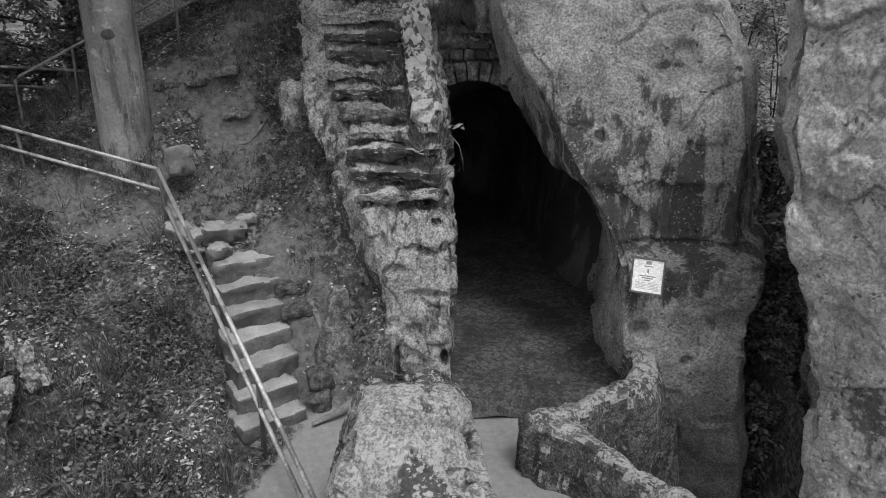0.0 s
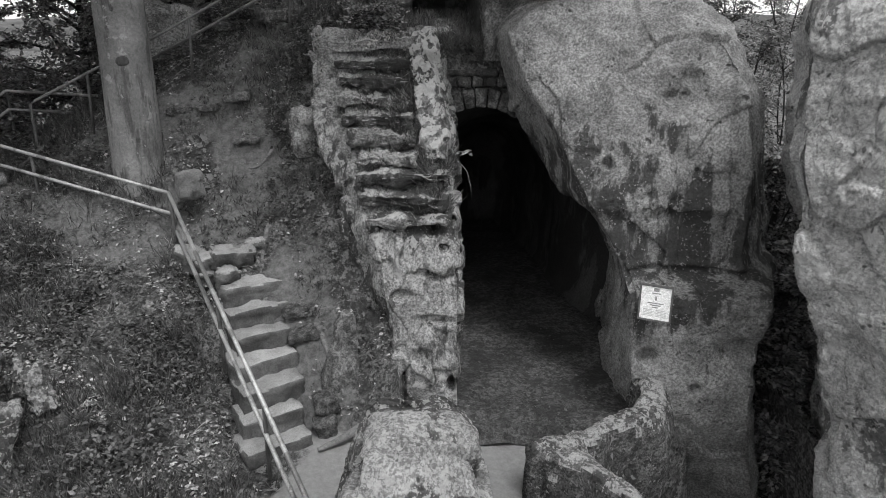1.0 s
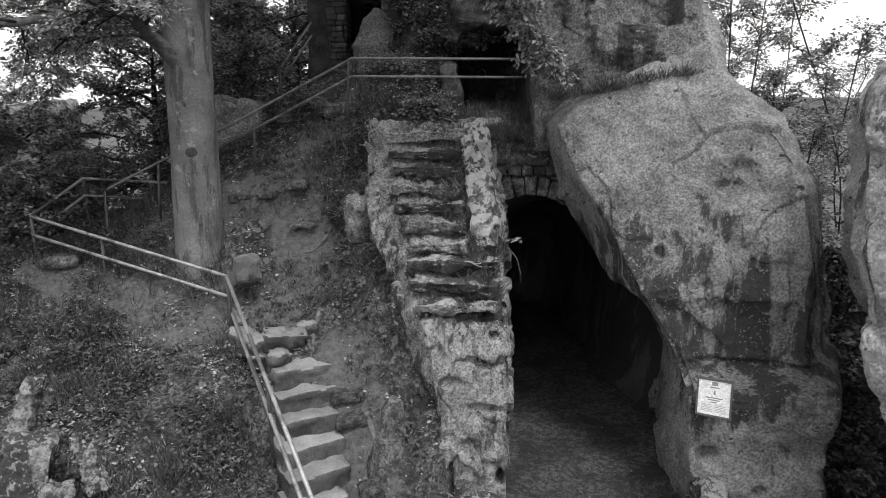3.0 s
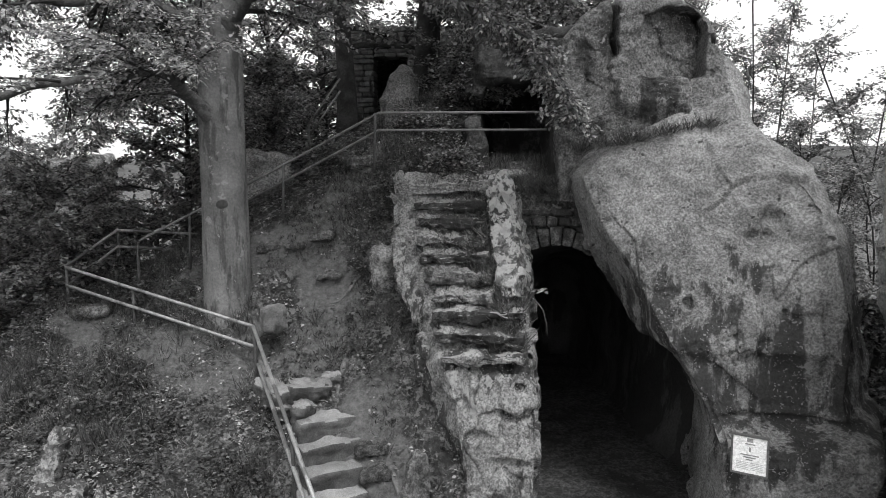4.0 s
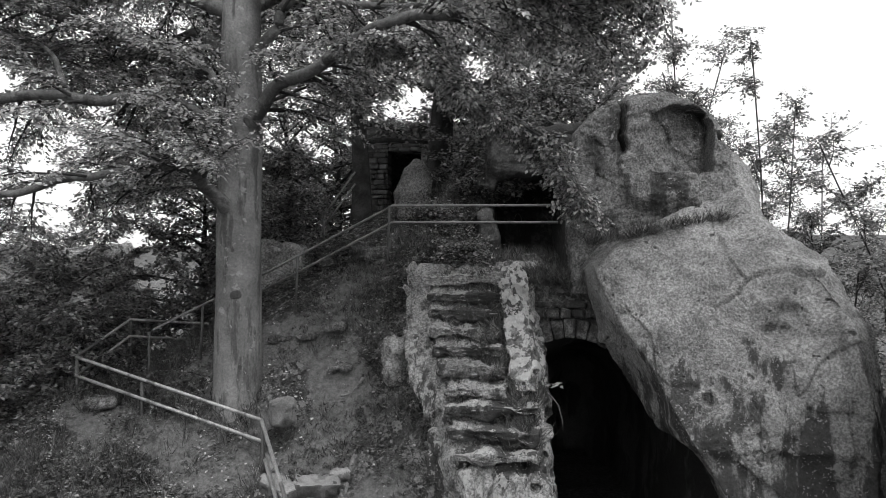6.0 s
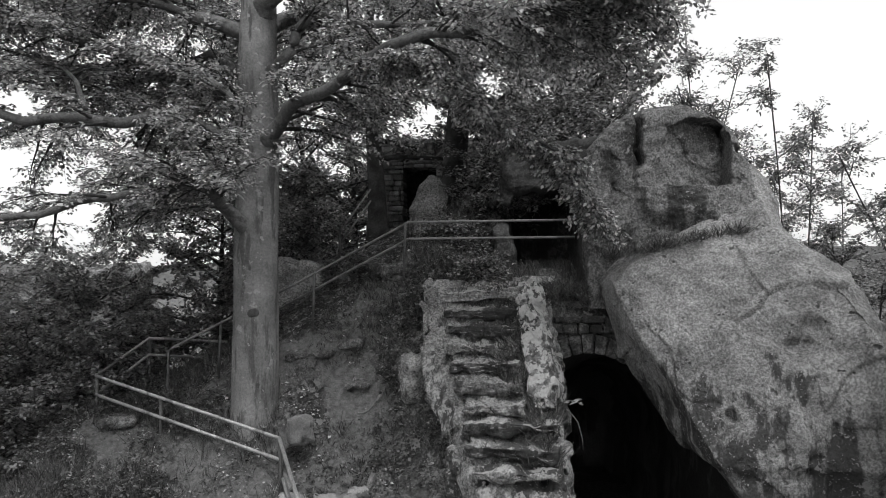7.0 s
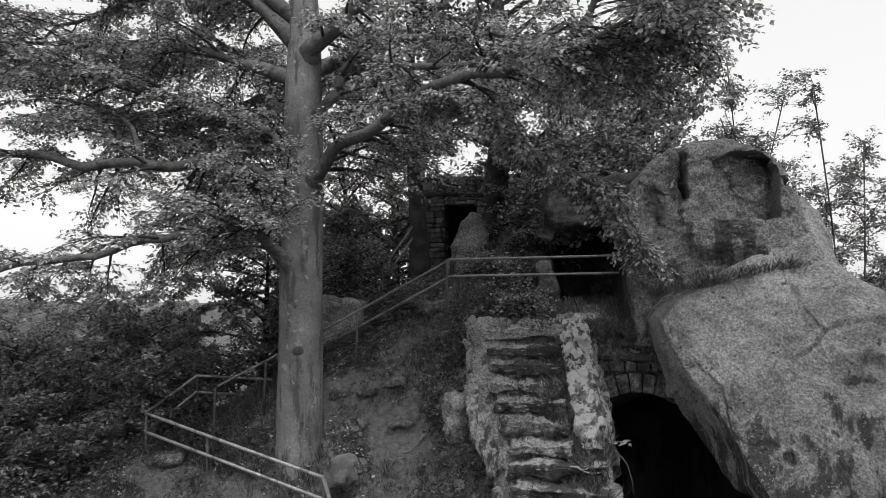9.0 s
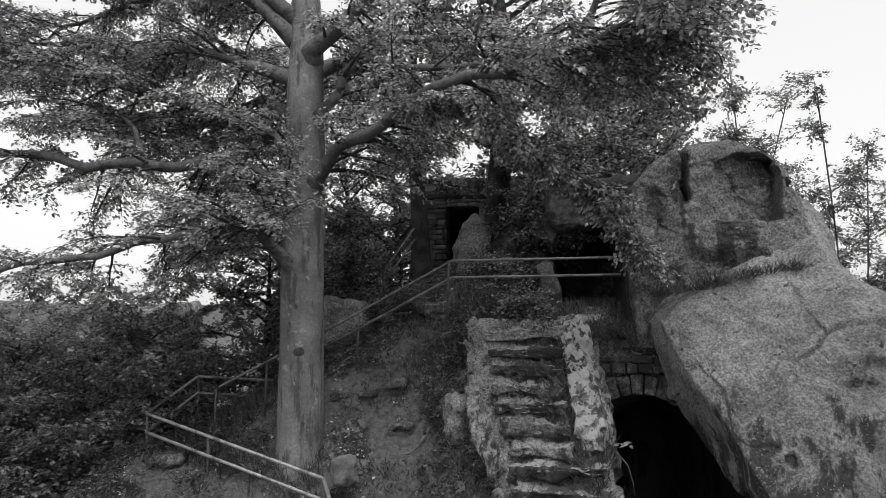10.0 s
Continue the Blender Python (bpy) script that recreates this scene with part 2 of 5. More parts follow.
def place(name, me, parent=None, label="", kind=""):
    """Links a mesh given in world coordinates, alone or as a part of a thing."""
    ob = new(name, me)
    if parent is not None:
        ob.parent = parent
        base = parent.location.copy()
        if parent.parent is not None:
            base = Vector((0, 0, 0))
        ob.matrix_parent_inverse = Matrix.Translation(-base)
    return tagged(ob, label, kind=kind)


def spline(rows, n):
    """Catmull-Rom through rows of numbers, by their first column; n rows, evenly spaced."""
    a = np.array(rows, float)
    out = []
    for t in np.linspace(a[0, 0], a[-1, 0], n):
        i = min(max(int(np.searchsorted(a[:, 0], t)) - 1, 0), len(a) - 2)
        u = (t - a[i, 0]) / (a[i + 1, 0] - a[i, 0])
        p0, p1, p2, p3 = a[max(i - 1, 0)], a[i], a[i + 1], a[min(i + 2, len(a) - 1)]
        m1 = (p2 - p0) / max(p2[0] - p0[0], 1e-6) * (p2[0] - p1[0])
        m2 = (p3 - p1) / max(p3[0] - p1[0], 1e-6) * (p2[0] - p1[0])
        v = (2 * u**3 - 3 * u**2 + 1) * p1 + (u**3 - 2 * u**2 + u) * m1 + (-2 * u**3 + 3 * u**2) * p2 + (u**3 - u**2) * m2
        v[0] = t
        out.append(v)
    return np.array(out)


def grid_normals(p):
    """Normals of a grid of points (rows, columns, 3) whose columns close on themselves."""
    du = np.roll(p, -1, 1) - np.roll(p, 1, 1)
    dv = np.gradient(p, axis=0)
    nn = np.cross(du, dv)
    return nn / np.maximum(np.linalg.norm(nn, axis=2, keepdims=True), 1e-9)


def roughen(p, nrm, waves, seed):
    """Moves grid points along their normals: waves are (scale, amount, stretch in z, ridged)."""
    q = p.copy()
    off = Vector((seed * 7.3, seed * 3.1, seed * 1.7))
    for r in range(p.shape[0]):
        for c in range(p.shape[1]):
            x, y, z = p[r, c]
            d = 0.0
            for s, amt, zs, ridged in waves:
                v = noise.fractal(Vector((x * s, y * s, z * s * zs)) + off, 0.9, 2.1, 4 if not ridged else 3)
                d += amt * ((0.5 - abs(v)) if ridged else v)
            q[r, c] += nrm[r, c] * d
    return q


def loft_rock(name, levels, mat, nu=150, nv=120, power=2.6, waves=((0.9, 0.10, 1, 0), (3.5, 0.035, 1.6, 0), (10, 0.012, 1, 0)), seed=1, carve=None, dome=0.06):
    """A rock from levels (z, x left, x right, y front, y back), its sections rounded boxes, its skin roughened."""
    lv = spline(levels, nv)
    th = np.linspace(0, 2 * math.pi, nu, endpoint=False)
    ct, st = np.cos(th), np.sin(th)
    ux = np.sign(ct) * np.abs(ct) ** (2 / power)
    uy = np.sign(st) * np.abs(st) ** (2 / power)
    p = np.zeros((nv, nu, 3))
    for i, (z, xl, xr, yf, yb) in enumerate(lv):
        p[i, :, 0] = (xl + xr) / 2 + (xr - xl) / 2 * ux
        p[i, :, 1] = (yf + yb) / 2 + (yb - yf) / 2 * uy
        p[i, :, 2] = z
    p = roughen(p, grid_normals(p), waves, seed)
    rings = []
    mid = p[-1].mean(0)
    for k in range(1, 26):
        f = 1 - k / 26
        rings.append(mid + (p[-1] - mid) * f + np.array([0, 0, dome * (1 - f * f)]))
    extra = np.array(rings)
    for i in range(len(rings)):
        for j in range(nu):
            x, y, z = extra[i, j]
            extra[i, j, 2] += min(1.0, (i + 1) / 5) * sum(a * noise.fractal(Vector((x * s, y * s, z * s)) + Vector((seed, 0, 0)), 0.9, 2.1, 4) for s, a, _, _ in waves)
    p = np.concatenate([p, extra])
    nv = len(p)
    if carve:
        for i in range(nv):
            for j in range(nu):
                p[i, j] = carve(*p[i, j])
    verts = list(p.reshape(-1, 3))
    faces = [(i * nu + j, i * nu + (j + 1) % nu, (i + 1) * nu + (j + 1) % nu, (i + 1) * nu + j) for i in range(nv - 1) for j in range(nu)]
    for row, flip in ((0, True), (nv - 1, False)):
        verts.append(p[row].mean(0))
        k = len(verts) - 1
        for j in range(nu):
            a, b = row * nu + j, row * nu + (j + 1) % nu
            faces.append((b, a, k) if flip else (a, b, k))
    return mesh_data(name, verts, faces, mat)


def broken_skin(p, nrm, seed, large=0.08, chips=0.05, chip_scale=2.2, cracks=0.04, fine=0.012, zs=1.0):
    """Breaks a skin of points up: slow swells, tilted chipped faces with open joints between them, and a fine grain."""
    q = p.copy()
    off = Vector((seed * 7.3, seed * 3.1, seed * 1.7))
    rows, cols = p.shape[:2]
    for r in range(rows):
        for c in range(cols):
            v = Vector(p[r, c])
            w = Vector((v.x, v.y, v.z * zs))
            d = large * noise.fractal(w * 0.8 + off, 0.9, 2.1, 3)
            bent = w * chip_scale + off + noise.noise_vector(w * chip_scale * 1.3 + off) * 0.35
            dist, near = noise.voronoi(bent)
            k = noise.cell(near[0] * 3.7)
            tilt = noise.cell_vector(near[0] * 5.1) - Vector((0.5, 0.5, 0.5))
            d += chips * (k - 0.5 + 1.2 * tilt.dot(bent - near[0]))
            gap = (dist[1] - dist[0]) / 0.10
            if gap < 1:
                d -= cracks * (1 - gap) ** 2
            d += fine * (noise.fractal(v * 7 + off, 0.7, 2.2, 4) - 0.6 * max(0.0, noise.noise(v * 15 + off) - 0.25) * 2)
            q[r, c] += nrm[r, c] * d
    return q


def crag(name, levels, mat, back, nu=300, nv=200, seed=1, soften=5, carve=None, dome=0.05, flare=0.0, **skin):
    """A rock from levels (z, x and y of four plan corners: left back, left front, right front, right back), closed at y = back."""
    lv = spline(levels, nv)
    p = np.zeros((nv, nu, 3))
    for i, row in enumerate(lv):
        z, c = row[0], row[1:].reshape(4, 2)
        left = (c[0, 0] + flare * (back - c[0, 1]), back)
        plan = np.array([left, c[0], c[1], c[2], c[3], (c[3, 0], back), left])
        cut = np.array([0, 0.12, 0.30, 0.68, 0.86, 0.92, 1.0])
        u = np.linspace(0, 1, nu, endpoint=False)
        x, y = np.interp(u, cut, plan[:, 0]), np.interp(u, cut, plan[:, 1])
        for _ in range(soften):
            x = (np.roll(x, 1) + 2 * x + np.roll(x, -1)) / 4
            y = (np.roll(y, 1) + 2 * y + np.roll(y, -1)) / 4
        p[i, :, 0], p[i, :, 1], p[i, :, 2] = x, y, z
    mid = p[-1].mean(0)
    cap = [mid + (p[-1] - mid) * (1 - k / 16) + np.array([0, 0, dome * (1 - (1 - k / 16) ** 2)]) for k in range(1, 16)]
    p = np.concatenate([p, np.array(cap)])
    p = broken_skin(p, grid_normals(p), seed, **skin)
    nv = len(p)
    if carve:
        for i in range(nv):
            for j in range(nu):
                p[i, j] = carve(*p[i, j])
    verts = list(p.reshape(-1, 3)) + [p[-1].mean(0)]
    faces = [(i * nu + j, i * nu + (j + 1) % nu, (i + 1) * nu + (j + 1) % nu, (i + 1) * nu + j) for i in range(nv - 1) for j in range(nu)]
    faces += [((nv - 1) * nu + j, (nv - 1) * nu + (j + 1) % nu, len(verts) - 1) for j in range(nu)]
    return mesh_data(name, verts, faces, mat)


def blob_rock(name, centre, half, mat, turn=(0, 0, 0), power=3.5, n=40, waves=((1.6, 0.08, 1, 0), (6, 0.03, 1, 0), (18, 0.01, 1, 0)), seed=1):
    """A stone: a superellipsoid, turned, with a rough skin."""
    nv, nu = n, n * 2
    ph = np.linspace(-math.pi / 2 + 0.02, math.pi / 2 - 0.02, nv)
    th = np.linspace(0, 2 * math.pi, nu, endpoint=False)
    e = 2 / power

    def sp(v):
        return np.sign(v) * np.abs(v) ** e
    p = np.zeros((nv, nu, 3))
    p[:, :, 0] = half[0] * sp(np.cos(ph))[:, None] * sp(np.cos(th))[None]
    p[:, :, 1] = half[1] * sp(np.cos(ph))[:, None] * sp(np.sin(th))[None]
    p[:, :, 2] = half[2] * sp(np.sin(ph))[:, None]
    m = np.array(Euler([radians(a) for a in turn]).to_matrix())
    p = p @ m.T + np.array(centre)
    p = roughen(p, grid_normals(p), waves, seed)
    verts = list(p.reshape(-1, 3))
    faces = [(i * nu + j, i * nu + (j + 1) % nu, (i + 1) * nu + (j + 1) % nu, (i + 1) * nu + j) for i in range(nv - 1) for j in range(nu)]
    faces += [tuple(range(nu - 1, -1, -1)), tuple((nv - 1) * nu + j for j in range(nu))]
    return mesh_data(name, verts, faces, mat)


def box_rock(name, centre, half, mat, turn=(0, 0, 0), edge=0.03, cuts=7, waves=((2, 0.03, 1, 0), (7, 0.015, 1, 0)), seed=1, taper=0.0, side_mat=None):
    """A rough-cut block: flat faces, worn edges, a slightly uneven skin."""
    bm = bmesh.new()
    bmesh.ops.create_cube(bm, size=2)
    bmesh.ops.subdivide_edges(bm, edges=bm.edges[:], cuts=cuts, use_grid_fill=True)
    h = Vector(half)
    m = Euler([radians(a) for a in turn]).to_matrix()
    off = Vector((seed * 5.1, seed * 2.3, seed * 3.7))
    for v in bm.verts:
        p = Vector((v.co.x * h.x, v.co.y * h.y, v.co.z * h.z))
        core = Vector([max(-(a - edge), min(a - edge, c)) for a, c in zip(h, p)])
        d = p - core
        dirn = d.normalized() if d.length > 1e-6 else Vector((0, 0, 0))
        p = core + dirn * edge
        p.x *= 1 - taper * (p.z / h.z * 0.5 + 0.5)
        p.y *= 1 - taper * (p.z / h.z * 0.5 + 0.5)
        q = m @ p + Vector(centre)
        k = sum(amt * noise.fractal(Vector((q.x * s, q.y * s, q.z * s * zs)) + off, 0.9, 2.1, 3) for s, amt, zs, _ in waves)
        v.co = q + (m @ dirn) * k
    me = bpy.data.meshes.new(name)
    bm.to_mesh(me)
    bm.free()
    me.materials.append(mat)
    # faces not turned upward take side_mat, which carries side shade as colour
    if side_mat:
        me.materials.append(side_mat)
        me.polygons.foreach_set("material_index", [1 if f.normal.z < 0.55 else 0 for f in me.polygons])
    me.polygons.foreach_set("use_smooth", [True] * len(me.polygons))
    return me


class Pile:
    """Vertices and faces gathered for one mesh."""

    def __init__(self):
        self.v, self.f, self.count = [], [], 0

    def add(self, verts, faces):
        self.v.append(np.asarray(verts, float).reshape(-1, 3))
        self.f += [tuple(i + self.count for i in f) for f in faces]
        self.count += len(self.v[-1])

    def tube(self, pts, radii, sides=8, closed_ends=True):
        pts = [Vector(q) for q in pts]
        k = len(pts)
        rr = [radii] * k if isinstance(radii, (int, float)) else list(radii)
        ring = []
        ref = Vector((0.13, 0.21, 1.0)).normalized()
        for i, q in enumerate(pts):
            d = (pts[min(i + 1, k - 1)] - pts[max(i - 1, 0)]).normalized()
            a = d.cross(ref if abs(d.dot(ref)) < 0.95 else Vector((1, 0, 0))).normalized()
            b = d.cross(a)
            ring += [q + (a * math.cos(t) + b * math.sin(t)) * rr[i] for t in [2 * math.pi * s / sides for s in range(sides)]]
        faces = [(i * sides + s, i * sides + (s + 1) % sides, (i + 1) * sides + (s + 1) % sides, (i + 1) * sides + s) for i in range(k - 1) for s in range(sides)]
        if closed_ends:
            faces += [tuple(range(sides - 1, -1, -1)), tuple((k - 1) * sides + s for s in range(sides))]
        self.add(ring, faces)

    def mesh(self, name, mat, smooth=True):
        return mesh_data(name, np.concatenate(self.v), self.f, mat, smooth)


def smooth_path(pts, n=6):
    """A path through points (x, y, z, radius), n steps between neighbours."""
    rows = [(i, *q) for i, q in enumerate(pts)]
    s = spline(rows, (len(pts) - 1) * n + 1)
    return [Vector(r[1:4]) for r in s], [max(r[4], 0.003) for r in s]


def leaf_mesh(name, pos, along, normal, length, width, mat):
    """Many leaves as folded rhombs, all in one mesh."""
    n = len(pos)
    along = along / np.maximum(np.linalg.norm(along, axis=1, keepdims=True), 1e-9)
    side = np.cross(along, normal)
    side /= np.maximum(np.linalg.norm(side, axis=1, keepdims=True), 1e-9)
    up = np.cross(side, along)
    ln, wd = length[:, None], width[:, None]
    v = np.empty((n, 4, 3))
    v[:, 0] = pos
    v[:, 1] = pos + along * ln * 0.45 + side * wd * 0.5 + up * wd * 0.18
    v[:, 2] = pos + along * ln
    v[:, 3] = pos + along * ln * 0.45 - side * wd * 0.5 + up * wd * 0.18
    me = bpy.data.meshes.new(name)
    me.vertices.add(n * 4)
    me.vertices.foreach_set("co", v.ravel())
    base = np.arange(n)[:, None] * 4
    tri = np.concatenate([base + np.array([[0, 1, 2]]), base + np.array([[0, 2, 3]])], 1).reshape(-1)
    me.loops.add(n * 6)
    me.loops.foreach_set("vertex_index", tri.astype(np.int32))
    me.polygons.add(n * 2)
    me.polygons.foreach_set("loop_start", np.arange(n * 2, dtype=np.int32) * 3)
    me.polygons.foreach_set("loop_total", np.full(n * 2, 3, np.int32))
    me.materials.append(mat)
    me.update(calc_edges=True)
    me.validate()
    return me


def step01(a, b, x):
    t = np.clip((x - a) / (b - a), 0, 1)
    return t * t * (3 - 2 * t)


# ---- terrain ----
# spot heights of the hillside: x, y, z
HILL = np.array([(-1.9, 6.4, 0.0), (-2.45, 6.75, 0.1), (-2.8, 7.4, 0.55), (-1.3, 7.2, 0.35), (-1.7, 7.9, 1.0), (-2.3, 8.0, 1.0), (-2.9, 8.3, 1.45), (-3.55, 8.75, 1.95), (-4.4, 8.9, 2.15),
                 (-2.85, 9.6, 2.55), (-3.3, 10.3, 4.0), (-2.6, 10.7, 5.0), (-1.6, 10.4, 4.85), (-1.8, 9.6, 3.4), (-4.66, 10.4, 3.85), (-6.4, 10.1, 3.0), (-7.4, 9.6, 2.8),
                 (-5.3, 8.3, 1.75), (-4.15, 6.1, 0.85), (-2.9, 5.7, 0.2), (-7.5, 6.8, 1.3), (-7.0, 4.0, -0.6), (-1.55, 12.4, 6.5), (-6.0, 13.0, 4.0), (-0.3, 11.3, 5.08), (0.5, 11.0, 4.98), (-1.25, 11.5, 5.3), (-2.5, 12.4, 5.7), (-3.6, 12.4, 5.5), (-4.6, 12.0, 4.7), (-3.6, 15.2, 6.2),
                 (0.8, 10.5, 4.72), (1.0, 15.0, 6.5), (-10.5, 10.5, 1.4), (-9.0, 15.0, 2.6)])


def spline_plate(pts):
    d = np.linalg.norm(pts[:, None, :2] - pts[None, :, :2], axis=2)
    k = np.where(d > 0, d * d * np.log(np.maximum(d, 1e-9)), 0) + np.eye(len(pts)) * 0.02
    a = np.block([[k, np.ones((len(pts), 1)), pts[:, :2]], [np.ones((1, len(pts))), np.zeros((1, 3))], [pts[:, :2].T, np.zeros((2, 3))]])
    return np.linalg.solve(a, np.concatenate([pts[:, 2], [0, 0, 0]]))


PLATE = spline_plate(HILL)


def hill(x, y):
    x, y = np.asarray(x, float), np.asarray(y, float)
    d = np.sqrt((x[..., None] - HILL[:, 0]) ** 2 + (y[..., None] - HILL[:, 1]) ** 2)
    k = np.where(d > 0, d * d * np.log(np.maximum(d, 1e-9)), 0)
    z = k @ PLATE[:len(HILL)] + PLATE[-3] + PLATE[-2] * x + PLATE[-1] * y
    z = np.clip(z, -2.5, 8.5)
    right = step01(3.2, 5.5, x)
    z = z * (1 - right) + right * np.minimum(z, -1.2 + 0.25 * np.maximum(y - 12, 0))
    far = step01(9, 26, np.sqrt((x + 1.5) ** 2 + (y - 9) ** 2))
    near = 1 - step01(3.0, 6.0, y)
    z = z * (1 - far) + far * -2.5
    low = np.where(x < -2.2, z, np.minimum(z, 0.0))
    return z * (1 - near) + near * np.minimum(low, 0.4)


def court(x, y):
    """The sandy court before the cave and the drop beyond its parapet."""
    d_arm = ((x - 1.35) * 1.6 + (y - 6.0) * 0.95) / 1.86
    d_back = ((x - 1.3) * 1.0 - (y - 6.1) * 1.4) / 1.72
    drop = step01(0.05, 0.5, np.minimum(d_arm, d_back))
    drop = np.maximum(drop, step01(2.9, 3.5, x) * (1 - step01(10, 11, y)))
    drop = np.maximum(drop, 1 - step01(-3.0, 2.5, y + 0.3 * x))
    return -2.5 * drop


def ground_z(x, y):
    x, y = np.asarray(x, float), np.asarray(y, float)
    notch = (x > -0.85 + 0.2 * step01(6.9, 7.3, y)) & (y < 10.1) & (x < 4.6)
    c = court(x, y)
    h = np.where(notch, c, hill(x, y))
    soft = step01(-2.3, -1.6, x) * (1 - step01(6.3, 7.0, y))
    z = np.where((x < 4.6) & (x > -2.3) & ~notch, h * (1 - soft) + np.minimum(h, c) * soft, h)
    shelter = step01(-0.95, -0.75, x) * step01(0.6, 0.4, x) * step01(10.9, 11.3, y) * step01(14.3, 13.9, y)
    return z * (1 - shelter) + shelter * np.minimum(z, 5.12)


def bumpy(x, y, z):
    lump = step01(-2.3, -3.2, x + 0.62 * (y - 7.5)) * step01(10.2, 8.8, y)
    return z + (0.05 + 0.08 * lump) * noise.fractal(Vector((x * 1.3, y * 1.3, 3.0)), 0.8, 2.1, 5) + 0.02 * noise.noise(Vector((x * 7, y * 7, 1.0))) + 0.05 * noise.fractal(Vector((x * 3.1, y * 3.1, 9.0)), 0.8, 2.1, 4) * step01(-1.0, -1.8, x)


def axis(a, b, step, reach):
    mid = list(np.arange(a, b + 1e-6, step))
    lo, hi, s = [], [], step
    while a - sum(lo) > -reach:
        s *= 1.35
        lo.append(s)
    s = step
    while b + sum(hi) < reach:
        s *= 1.35
        hi.append(s)
    return np.array([a - v for v in np.cumsum(lo)][::-1] + mid + [b + v for v in np.cumsum(hi)])


def build_ground():
    xs, ys = axis(-9, 4.8, 0.075, 1800), axis(3.2, 14, 0.075, 1800)
    gx, gy = np.meshgrid(xs, ys)
    gz = ground_z(gx, gy)
    nx = len(xs)
    verts = []
    for j in range(len(ys)):
        for i in range(nx):
            x, y, z = gx[j, i], gy[j, i], gz[j, i]
            z = bumpy(x, y, z) if abs(x) < 30 and abs(y) < 30 else z
            flat = x > -1.9 and y < 10.1 and z > -0.3 and z < 0.3
            verts.append((x, y, z if not flat else z * 0.4))
    faces = []
    for j in range(len(ys) - 1):
        for i in range(nx - 1):
            a = j * nx + i
            zz = [verts[k][2] for k in (a, a + 1, a + nx, a + nx + 1)]
            if max(zz) - min(zz) > 2.5 and -0.7 < xs[i] < 2.6 and 9.5 < ys[j] < 10.5:
                continue
            faces.append((a, a + 1, a + nx + 1, a + nx))
    me = mesh_data("ground", verts, faces, M_SOIL)
    worn = [((-3.5, 8.8), (-2.9, 9.5), 0.5), ((-2.9, 9.5), (-3.4, 10.2), 0.42), ((-3.4, 10.2), (-2.8, 10.9), 0.4), ((-3.6, 8.9), (-4.8, 9.6), 0.3), ((-4.2, 8.75), (-7.3, 9.35), 0.38), ((-4.6, 10.0), (-7.2, 9.9), 0.4), ((-1.6, 7.2), (-2.2, 8.6), 0.45), ((-4.6, 10.2), (-3.4, 10.3), 0.3)]

    def on_track(x, y):
        best = 9.0
        for (ax, ay), (bx, by), w in worn:
            u = max(0.0, min(1.0, ((x - ax) * (bx - ax) + (y - ay) * (by - ay)) / ((bx - ax) ** 2 + (by - ay) ** 2)))
            best = min(best, math.hypot(x - ax - u * (bx - ax), y - ay - u * (by - ay)) - w)
        return best

    sand, earth = [], []
    for x, y, z in verts:
        near = -9 < x < 5 and -4 < y < 13
        left = x - (-1.8 - 0.3 * (6.6 - min(max(y, 3.5), 6.6)))
        s = min(left, 2.8 - x, y + 1.5, 7.1 + (0.6 if x > 0 else 0) - y, (0.3 - abs(z)) * 3) if near else -1
        sand.append(max(0.0, min(1.0, 0.5 + 1.6 * s)))
        earth.append(max(0.0, min(1.0, 0.45 - 1.3 * on_track(x, y))) if near and x < -1 and y > 6.8 else 0.0)
    for key, values in (("sand", sand), ("earth", earth)):
        layer = me.attributes.new(key, "FLOAT", "POINT")
        layer.data.foreach_set("value", values)
    return tagged(new("ground", me), "dark forest soil of the hillside with a sandy court", "ground", kind="structure")


build_ground()


